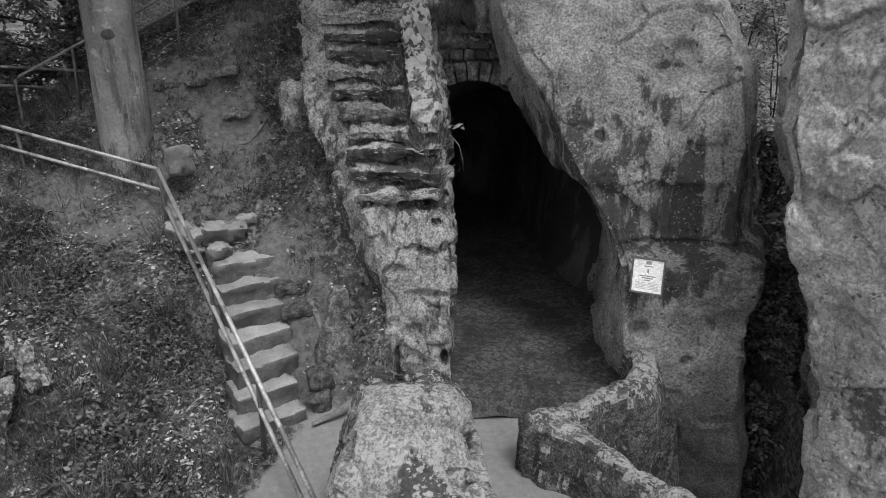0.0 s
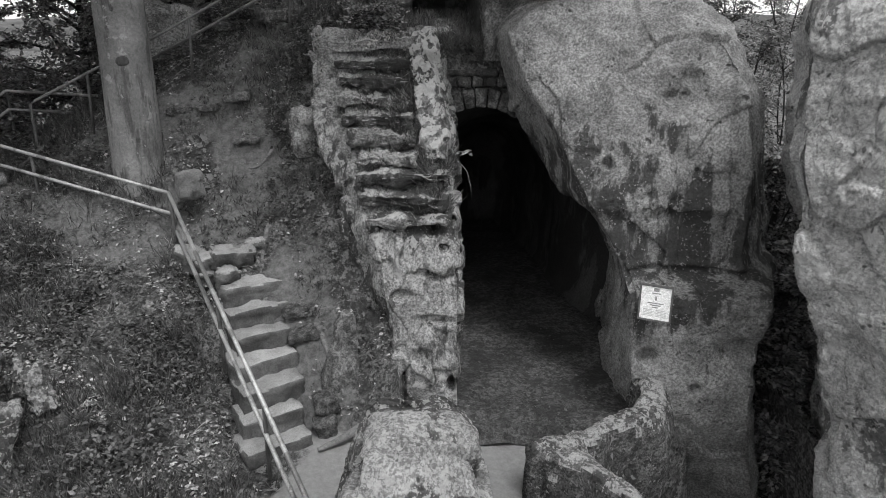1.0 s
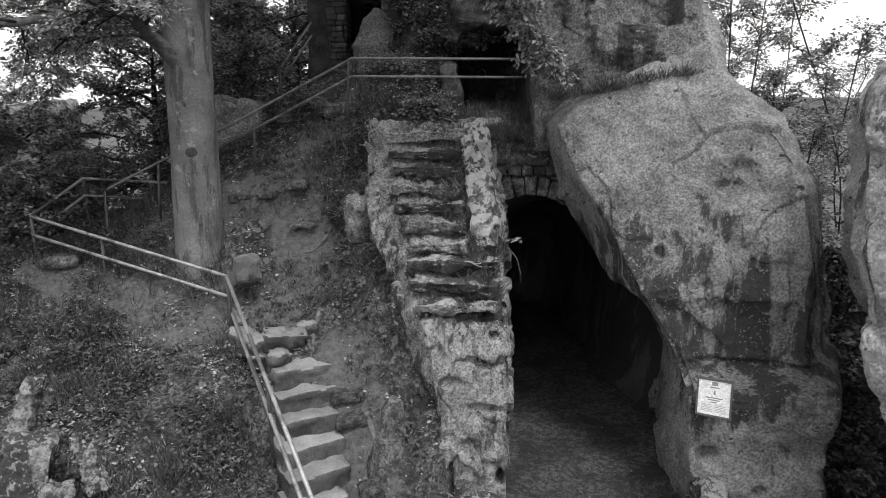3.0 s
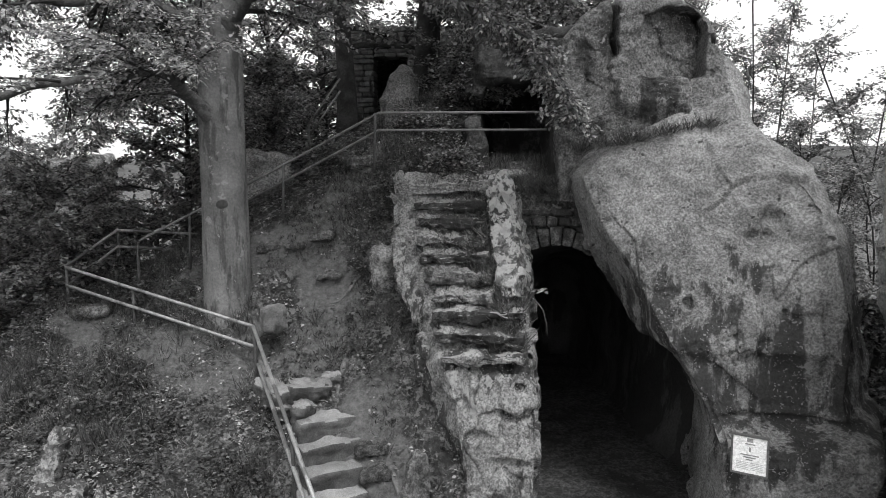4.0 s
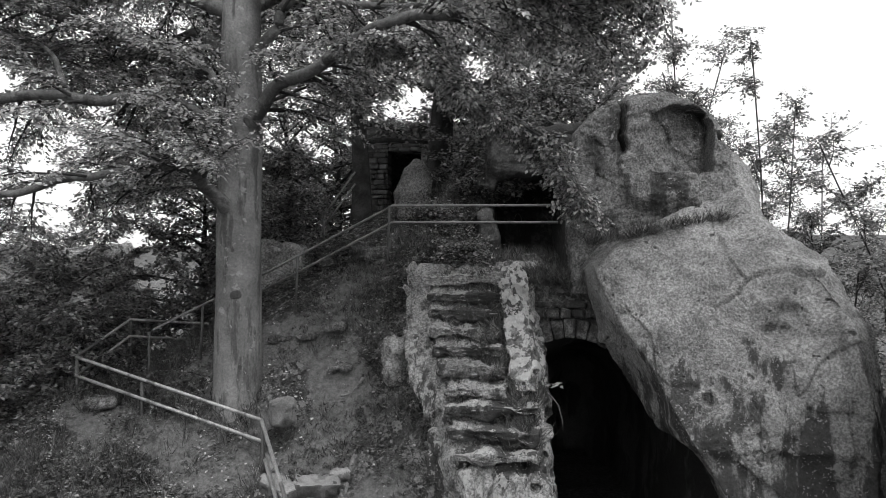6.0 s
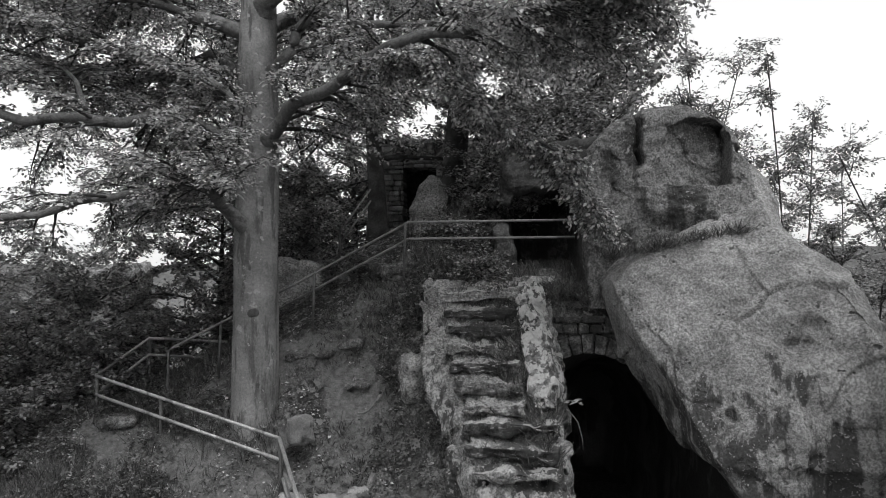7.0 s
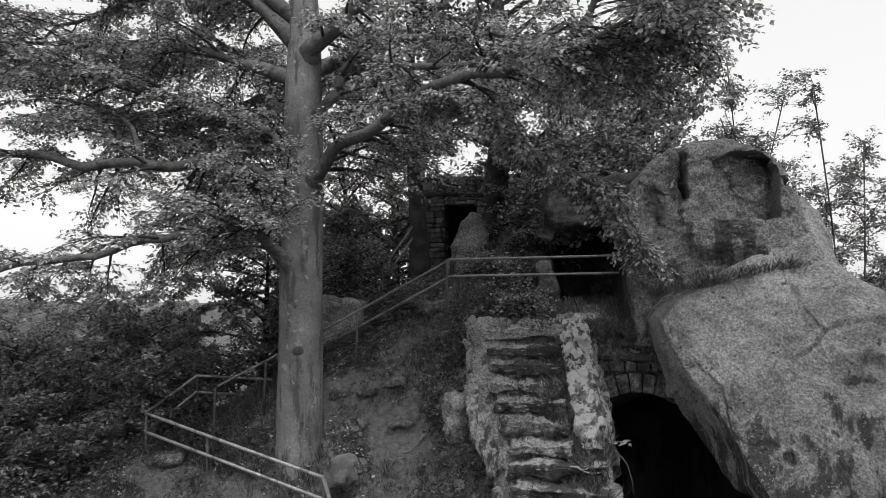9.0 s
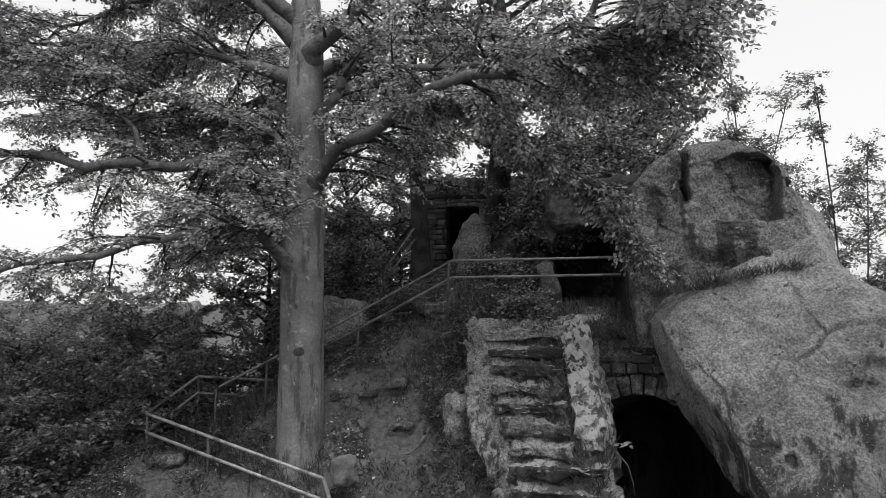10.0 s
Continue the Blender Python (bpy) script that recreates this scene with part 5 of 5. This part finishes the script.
def broadleaf(base, height, spread, seed, first=0.25, leaf=0.13, per=24, name="broadleaf_tree", label="leafy woodland tree standing behind the rocks", lean=(0, 0), density=1.0, mat=None, upward=0.5, stems=1, girth=0.0):
    t = thing(name, base, label, "tree" if "tree" in name else "bush", "background trees" if "tree" in name else "background bushes")
    rnd, rn = random.Random(seed), np.random.RandomState(seed)
    b = Vector(base)
    r0 = girth or (height * 0.014 + 0.03) / (1 if stems == 1 else 7)
    branch, twigs = Pile(), []
    for stem in range(stems):
        wob = [rnd.uniform(-0.25, 0.25) for _ in range(4)]
        fan = (lean[0], lean[1])
        tall = height
        if stems > 1:
            turn = stem * 2 * math.pi / stems + rnd.uniform(-0.6, 0.6)
            fan = (spread * 0.75 * math.cos(turn), spread * 0.75 * math.sin(turn))
            tall = height * rnd.uniform(0.78, 1.0)
            wob = [2.4 * v for v in wob]
        pts, rad = smooth_path([(b.x, b.y, b.z - 0.3, r0 * 1.5), (b.x + fan[0] * 0.1, b.y, b.z + tall * 0.12, r0), (b.x + fan[0] * 0.5 + wob[0], b.y + fan[1] * 0.5 + wob[1], b.z + tall * 0.5, r0 * 0.65), (b.x + fan[0] + wob[2], b.y + fan[1] + wob[3], b.z + tall * 0.86, 0.015)], 8)
        trunk = Pile()
        trunk.tube(pts, rad, 12)
        place("trunk", trunk.mesh("trunk", M_BARK_DARK), t)
        m = len(pts)
        count = int(34 * density / stems ** 0.6)
        for i in range(count):
            u = first + (1 - first) * (i + rnd.random()) / count
            k = min(int(u * (m - 1)), m - 1)
            a = i * 2.4 + rnd.uniform(-0.5, 0.5)
            reach = spread * (1 - 0.5 * max(0, (u - 0.5) / 0.5) ** 2) * rnd.uniform(0.6, 1.15) * (1.0 if stems == 1 else rnd.uniform(0.4, 0.8))
            sub = grow(branch, pts[k], (math.cos(a), math.sin(a), rnd.uniform(0, upward) + 0.9 * upward * u), reach, min(rad[k] * 0.45, 0.06) + 0.006, rnd, 0.3, 8, 0.35)
            for j in range(2, len(sub)):
                for rep in range(3):
                    e = sub[j] + Vector((rnd.uniform(-1, 1), rnd.uniform(-1, 1), rnd.uniform(-0.6, 0.7))) * rnd.uniform(0.35, 0.75) * (0.5 + spread * 0.14)
                    twigs.append((sub[j], e))
                    branch.tube([sub[j], e], [0.007, 0.003], 3, False)
    place("branchwork", branch.mesh("branchwork", M_BARK_DARK), t, kind="stuff")
    place("crown", leaf_mesh("crown", *leaf_twigs(twigs, per, leaf, rn, 0.8, 0.2), mat or M_LEAF_FAR), t)


build_beech()
# behind the ruin and the upper ledge
for base, h, s, seed, first, per in (((-3.85, 14.0, 5.8), 9, 3.0, 21, 0.42, 9), ((-2.0, 13.4, 6.2), 9, 3.0, 22, 0.42, 12), ((-6.6, 16, 3.5), 7, 3.0, 23, 0.1, 10), ((-0.5, 18, 6.5), 6, 2.6, 24, 0.05, 18), ((0.9, 14.8, 6.6), 4.2, 2.3, 25, 0.05, 22),
                                     ((-9.0, 20, 1.0), 10, 4.0, 26, 0.08, 12), ((-4.5, 21, 4.0), 6, 3.0, 27, 0.05, 14), ((1.8, 19, 4.5), 7.5, 3.0, 28, 0.05, 18), ((-5.6, 18, 4.0), 7.0, 3.0, 30, 0.05, 12)):
    broadleaf(base, h, s, seed, first, per=per, girth={21: 0.2, 22: 0.26}.get(seed, 0.0))
# scrub on the slope over the shelter
for base, h, s, seed in (((-0.85, 12.0, 6.45), 0.9, 0.55, 60), ((-0.3, 12.0, 6.85), 0.8, 0.6, 66), ((-0.6, 12.9, 6.9), 1.6, 1.0, 61), ((-1.5, 13.1, 6.3), 2.2, 1.0, 62), ((0.3, 13.2, 7.0), 1.6, 0.9, 63), ((-4.9, 12.6, 5.0), 1.5, 0.9, 65)):
    broadleaf(base, h, s, seed, 0.03, 0.08, 16, "bush", "low scrub on the slope over the rock shelter", upward=0.8, density=0.7)
# undergrowth closing the wood between the great beech and the ruin
for base, h, s, seed in (((-7.6, 21.0, 4.4), 4.2, 2.0, 61), ((-5.6, 20.0, 4.8), 4.0, 1.8, 62), ((-9.4, 22.0, 4.0), 4.2, 2.2, 63)):
    broadleaf(base, h, s, seed, 0.05, per=24)
# bushes and low trees beyond the left bank
for base, h, s, seed in (((-9.3, 12.2, 1.2), 4.6, 2.3, 31), ((-11.5, 11.0, 0.4), 5.0, 2.6, 32), ((-7.4, 13.6, 3.2), 4.2, 2.2, 33), ((-13.5, 15.0, -0.5), 7.0, 3.0, 34), ((-9.6, 8.6, 0.2), 3.2, 1.8, 35), ((-16, 20, -1.5), 8.5, 3.6, 36), ((-6.0, 14.2, 4.0), 3.8, 1.8, 37),
                         ((-8.2, 10.8, 1.8), 2.6, 1.4, 38), ((-10.6, 9.6, 0.6), 3.6, 2.0, 39), ((-12.5, 12.8, 0.0), 5.5, 2.6, 40), ((-8.9, 9.0, 1.0), 2.2, 1.3, 51)):
    broadleaf(base, h, s, seed, 0.03, 0.095, 38, "bush", "dense leafy shrub below the hillside path", upward=0.6)
# beyond the right shoulder of the rock
for base, h, s, seed in (((5.0, 16.5, -1.0), 12.4, 2.4, 41), ((7.6, 15.0, -1.2), 10.6, 2.5, 42), ((3.6, 18.0, 0.0), 13.0, 2.6, 43), ((6.4, 12.8, -1.5), 9.0, 2.0, 44), ((9.5, 17.5, -1.5), 11.6, 2.8, 45), ((5.6, 11.3, -1.8), 6.6, 1.7, 46), ((5.2, 9.9, -2.0), 5.6, 1.3, 47), ((6.4, 9.6, -2.2), 4.8, 1.3, 48),
                         ((8.4, 12.0, -2.0), 8.0, 2.2, 49), ((12, 14, -2.2), 9, 3, 50), ((6.0, 19, -1), 12, 3, 52), ((10, 24, -2), 11, 4, 53), ((16, 20, -2.4), 9, 4, 54)):
    broadleaf(base, h, s, seed, 0.12, 0.085, 20, density=1.1, upward=0.9, stems=4)


# hanging growth in the cleft beside the great rock
for base, h, s, seed in (((4.95, 8.7, -2.3), 3.4, 0.6, 71), ((5.0, 9.4, -2.3), 4.6, 0.7, 72), ((5.25, 10.2, -2.3), 6.4, 0.9, 73), ((4.75, 8.1, -2.4), 2.4, 0.5, 74)):
    broadleaf(base, h, s, seed, 0.03, 0.09, 26, "bush", "leafy growth filling the cleft beside the rock", upward=0.3)
# shrubs along the upper ledge
for base, h, s, seed in (((-1.2, 10.75, 4.85), 0.35, 0.35, 75), ((-1.5, 11.6, 5.3), 0.5, 0.4, 76), ((-2.0, 11.8, 5.5), 0.5, 0.45, 77)):
    broadleaf(base, h, s, seed, 0.03, 0.07, 12, "bush", "small leafy shrub on the upper ledge", upward=0.8, density=0.6)


# ---- ground cover ----
def ground_points(n, x0, x1, y0, y1, rn, keep):
    """Random spots on the ground within a rectangle, thinned by keep(x, y, z) as a chance."""
    x, y = rn.uniform(x0, x1, n), rn.uniform(y0, y1, n)
    z = ground_z(x, y)
    ok = rn.uniform(0, 1, n) < keep(x, y, z)
    x, y, z = x[ok], y[ok], z[ok]
    z = np.array([bumpy(a, b, c) for a, b, c in zip(x, y, z)])
    return np.stack([x, y, z], 1)


def patchy(x, y, s, seed):
    return np.array([noise.noise(Vector((a * s, b * s, seed))) for a, b in zip(x, y)]) * 0.5 + 0.5


def off_stairs(x, y):
    """0 on the staircase and the court, 1 elsewhere."""
    u = (y - 6.5) / 2.0
    on = (np.abs(x - (-1.95 - 0.72 * u)) < 0.5) & (y > 6.2) & (y < 8.9)
    sand = (x > -1.8 - 0.35 * np.maximum(6.6 - y, 0)) & (y < 7.1)
    return np.where(on | sand | (x > -0.6) & (y < 10.1), 0.0, 1.0)


def bank(x, y):
    """1 on the leafy bank left of the stairs, 0 towards the bare trodden slope."""
    path = (x < -4.0) & (x > -7.5) & (np.abs(y - 8.72 + 0.2 * (x + 4.2)) < 0.34)
    return (1 - step01(-0.3, 0.5, x - (-2.55 - 0.62 * (y - 6.5)))) * np.where(path, 0.15, 1.0)


def scatter_cover():
    rn = np.random.RandomState(77)
    # dry leaves
    p = ground_points(64000, -9, -0.8, 3.6, 12.5, rn, lambda x, y, z: off_stairs(x, y) * (0.4 + 0.52 * bank(x, y) * np.where(y < 9.2, 1, 0.35)) * (0.08 + 1.3 * step01(0.4, 0.68, patchy(x, y, 1.5, 3.0))))
    n = len(p)
    p[:, 2] += rn.uniform(0.005, 0.05, n)
    a = rn.uniform(0, 2 * math.pi, n)
    al = np.stack([np.cos(a), np.sin(a), rn.normal(0.05, 0.3, n)], 1)
    ln = rn.uniform(0.025, 0.08, n)
    me = leaf_mesh("leaf_litter", p, al, np.array([0, 0, 1.0]) + rn.normal(0, 0.5, (n, 3)), ln, ln * rn.uniform(0.45, 0.75, n), M_LITTER)
    tagged(new("leaf_litter", me), "curled dry leaves strewn over the bank", "leaf litter", kind="stuff")
    # low leafy plants
    p = ground_points(5200, -9, -0.9, 3.8, 13, rn, lambda x, y, z: off_stairs(x, y) * np.maximum((0.25 + 0.7 * np.maximum(bank(x, y), step01(10.4, 10.8, y) * 0.9)) * step01(0.42, 0.6, patchy(x, y, 1.3, 8.0)), 0.9 * (x > -2.75) * (y > 9.0) * (y < 10.8)))
    pos, al, nr = [], [], []
    for q in p:
        k = rn.randint(12, 34)
        r = rn.uniform(0.06, 0.22)
        a = rn.uniform(0, 2 * math.pi, k)
        rad = r * np.sqrt(rn.uniform(0, 1, k))
        pos.append(q + np.stack([np.cos(a) * rad, np.sin(a) * rad, rn.uniform(0.03, 0.22, k)], 1))
        al.append(np.stack([np.cos(a), np.sin(a), rn.uniform(-0.6, 0.4, k)], 1))
        nr.append(np.array([0, 0, 1.0]) + rn.normal(0, 0.35, (k, 3)))
    pos, al, nr = np.concatenate(pos), np.concatenate(al), np.concatenate(nr)
    ln = rn.uniform(0.03, 0.085, len(pos))
    tagged(new("ground_plants", leaf_mesh("ground_plants", pos, al, nr, ln, ln * 0.6, M_FERN)), "low leafy plants growing over the bank", "undergrowth", kind="stuff")


def grass(name, n, x0, x1, y0, y1, keep, lo, hi, mat, seed, label, lift=None, per=(7, 18), lean=0.45, width=0.009):
    rn = np.random.RandomState(seed)
    p = ground_points(n, x0, x1, y0, y1, rn, keep) if lift is None else lift(rn, n)
    pos, al = [], []
    for q in p:
        k = rn.randint(*per)
        pos.append(q + np.concatenate([rn.normal(0, 0.035, (k, 2)), np.full((k, 1), -0.02)], 1))
        al.append(np.stack([rn.normal(0, lean, k), rn.normal(-0.08, lean, k), np.ones(k)], 1))
    pos, al = np.concatenate(pos), np.concatenate(al)
    m = len(pos)
    ln = rn.uniform(lo, hi, m)
    tip = al / np.linalg.norm(al, axis=1, keepdims=True)
    nr = rn.normal(0, 1, (m, 3))
    me = leaf_mesh(name, pos, tip, nr, ln, np.full(m, width) * rn.uniform(0.7, 1.4, m), mat)
    tagged(new(name, me), label, "grass", kind="stuff")


scatter_cover()
grass("bank_grass", 6800, -9, -1.0, 3.8, 12, lambda x, y, z: off_stairs(x, y) * (0.1 + 0.9 * bank(x, y)) * step01(0.35, 0.6, patchy(x, y, 0.8, 21.0)), 0.08, 0.4, M_GRASS, 5, "thin woodland grass on the leafy bank")
grass("ledge_grass", 1500, -3.2, 1.0, 10.15, 12.6, lambda x, y, z: np.where((y > 11.5) & (x > -0.9), 0, 0.85), 0.07, 0.26, M_GRASS, 6, "long grass along the upper ledge")
grass("dry_bank_grass", 2400, -8, -2.2, 4.5, 9, lambda x, y, z: off_stairs(x, y) * bank(x, y) * step01(0.4, 0.6, patchy(x, y, 0.9, 31.0)), 0.08, 0.28, M_DRY, 7, "pale dry grass stalks on the bank", lean=0.9, width=0.007, per=(3, 9))


def over_arch(rn, n):
    """Spots on the earth over the cave's arch."""
    return np.stack([rn.uniform(-0.25, 1.0, n), rn.uniform(9.98, 10.5, n), rn.uniform(4.5, 4.85, n)], 1)


grass("arch_grass", 300, 0, 0, 0, 0, None, 0.08, 0.26, M_GRASS, 17, "grass hanging over the stone arch", lift=over_arch, lean=0.9)
grass("slope_grass", 1500, -4.0, -1.3, 8.2, 10.8, lambda x, y, z: off_stairs(x, y) * (1 - bank(x, y)) * step01(0.42, 0.62, patchy(x, y, 1.1, 51.0)), 0.04, 0.14, M_GRASS, 15, "short dark grass and moss on the trodden slope", lean=0.8, width=0.012)


def on_steps(rn, n):
    """Spots on the buttress's eroded steps."""
    u = rn.uniform(0, 1, n) ** 0.8
    right = np.where(u < 0.35, 0.0, -0.42)
    x = rn.uniform(0, 1, n) * (right - (-1.0 - 0.6 * u)) + (-1.0 - 0.6 * u)
    x = np.where(rn.uniform(0, 1, n) < 0.6, right - rn.uniform(0, 0.45, n), x)
    return np.stack([x, 8.12 + 1.95 * u, 2.66 + 2.15 * u], 1)


def on_shoulder(rn, n):
    """Spots along the ledge where the great rock meets the upper one."""
    u = rn.uniform(0, 1, n)
    return np.stack([0.7 + 1.9 * u, 9.15 + 0.35 * u + rn.uniform(-0.12, 0.2, n), 5.2 + 0.35 * u + rn.uniform(0, 0.05, n)], 1)


grass("shoulder_grass", 170, 0, 0, 0, 0, None, 0.08, 0.26, M_GRASS, 12, "grass and debris on the rock's upper ledge", lift=on_shoulder, lean=0.8)


def cave_litter():
    rn = np.random.RandomState(5)
    n = 260
    x, y = rn.uniform(-0.1, 2.0, n), 7.15 + 3.2 * rn.uniform(0, 1, n) ** 1.3
    p = np.stack([x, y, np.full(n, 0.2) + rn.uniform(0, 0.03, n)], 1)
    a = rn.uniform(0, 2 * math.pi, n)
    ln = rn.uniform(0.02, 0.06, n)
    me = leaf_mesh("cave_litter", p, np.stack([np.cos(a), np.sin(a), rn.normal(0, 0.2, n)], 1), np.array([0, 0, 1.0]) + rn.normal(0, 0.4, (n, 3)), ln, ln * 0.6, M_FERN)
    tagged(new("cave_litter", me), "dry leaves blown onto the cave floor", "leaf litter", kind="stuff")


cave_litter()
grass("step_grass", 420, 0, 0, 0, 0, None, 0.06, 0.24, M_GRASS, 8, "grass and moss tufts on the eroded rock steps", lift=on_steps, lean=0.7)
grass("dry_step_grass", 170, 0, 0, 0, 0, None, 0.12, 0.36, M_DRY, 9, "dry grass stalks on the eroded rock steps", lift=on_steps, per=(3, 8), lean=0.8, width=0.007)


def build_sprig():
    rn = np.random.RandomState(3)
    t = thing("hanging_sprig", (0.15, 8.75, 3.3), "small pale-leaved sprig hanging at the cave edge", "plant")
    p = Pile()
    stem = [(0.05, 8.75, 3.36), (0.16, 8.7, 3.38), (0.26, 8.66, 3.35)]
    p.tube(stem, [0.008, 0.006, 0.003], 6)
    place("stem", p.mesh("stem", M_ROOT), t)
    q = Pile()
    q.tube([(0.14, 8.75, 3.2), (0.22, 8.72, 3.1), (0.27, 8.7, 2.9), (0.28, 8.7, 2.75)], [0.008, 0.006, 0.005, 0.003], 6)
    place("root", q.mesh("root", M_ROOT), t)
    a = rn.uniform(0, 2 * math.pi, 16)
    pos = np.array([0.2, 8.68, 3.37]) + np.stack([rn.uniform(-0.08, 0.08, 16), rn.uniform(-0.04, 0.04, 16), rn.uniform(-0.03, 0.04, 16)], 1)
    place("leaves", leaf_mesh("leaves", pos, np.stack([np.cos(a), np.sin(a), rn.uniform(-0.4, 0.3, 16)], 1), np.array([0, -0.5, 1.0]) + rn.normal(0, 0.3, (16, 3)), np.full(16, 0.075), np.full(16, 0.04), M_DRY), t)


build_sprig()


# ---- roots and fallen sticks ----
def ground_line(pts, r0, r1, lift=0.01):
    rows = spline([(i, *q) for i, q in enumerate(pts)], (len(pts) - 1) * 7 + 1)
    out = []
    for i, (_, x, y) in enumerate(rows):
        x += 0.025 * noise.noise(Vector((x * 5, y * 5, 2)))
        out.append((x, y, bumpy(x, y, float(ground_z(x, y))) + lift))
    m = len(out)
    p = Pile()
    p.tube(out, [r0 + (r1 - r0) * i / (m - 1) for i in range(m)], 8)
    return p


for pts, r0, r1 in (([(-2.75, 9.5), (-2.85, 9.25), (-3.0, 9.0)], 0.03, 0.012), ([(-2.65, 9.2), (-2.7, 8.95), (-2.68, 8.75)], 0.035, 0.014), ([(-2.6, 9.9), (-2.85, 9.8), (-3.05, 9.75)], 0.025, 0.01), ([(-1.75, 8.0), (-1.6, 7.75), (-1.35, 7.35)], 0.035, 0.015),
                    ([(-4.0, 9.0), (-3.75, 8.85), (-3.7, 8.6)], 0.09, 0.03), ([(-1.1, 6.95), (-1.35, 6.85), (-1.6, 6.75)], 0.05, 0.02)):
    z = float(ground_z(*pts[0]))
    t = thing("tree_root", (pts[0][0], pts[0][1], z), "bare twisted root crossing the slope", "root", "roots on the slope")
    place("body", ground_line(pts, r0 * 1.35, r1 * 1.35).mesh("body", M_ROOT), t)
for pts in ([(-3.9, 6.9), (-3.75, 7.2), (-3.8, 7.5)], [(-4.6, 5.6), (-4.3, 5.8), (-4.0, 5.85)], [(-5.6, 7.4), (-5.2, 7.5), (-4.9, 7.3)], [(-3.6, 5.2), (-3.9, 5.4), (-4.1, 5.9)]):
    z = float(ground_z(*pts[0]))
    t = thing("fallen_stick", (pts[0][0], pts[0][1], z), "thin dead stick lying on the leafy bank", "stick", "fallen sticks")
    place("body", ground_line(pts, 0.014, 0.006, 0.05).mesh("body", M_ROOT), t)


# ---- distance ----
def build_far_hills():
    n = 160
    verts, faces = [], []
    for i in range(n):
        a = math.pi * (0.15 + 1.1 * i / (n - 1))
        h = 16 + 7 * noise.fractal(Vector((a * 3, 0, 0)), 0.9, 2.0, 4) + 1.5 * noise.noise(Vector((a * 60, 1, 0)))
        for r, z in ((380, -6), (420, h * 0.6), (470, h), (600, -6)):
            verts.append((r * math.cos(a), r * math.sin(a), z + (0.8 * noise.noise(Vector((a * 90, r, 0))) if z > 0 else 0)))
    for i in range(n - 1):
        for k in range(3):
            b = i * 4 + k
            faces.append((b, b + 1, b + 5, b + 4))
    tagged(new("far_hills", mesh_data("far_hills", verts, faces, M_FAR)), "low wooded hills on the far skyline", "hills", kind="structure")


build_far_hills()
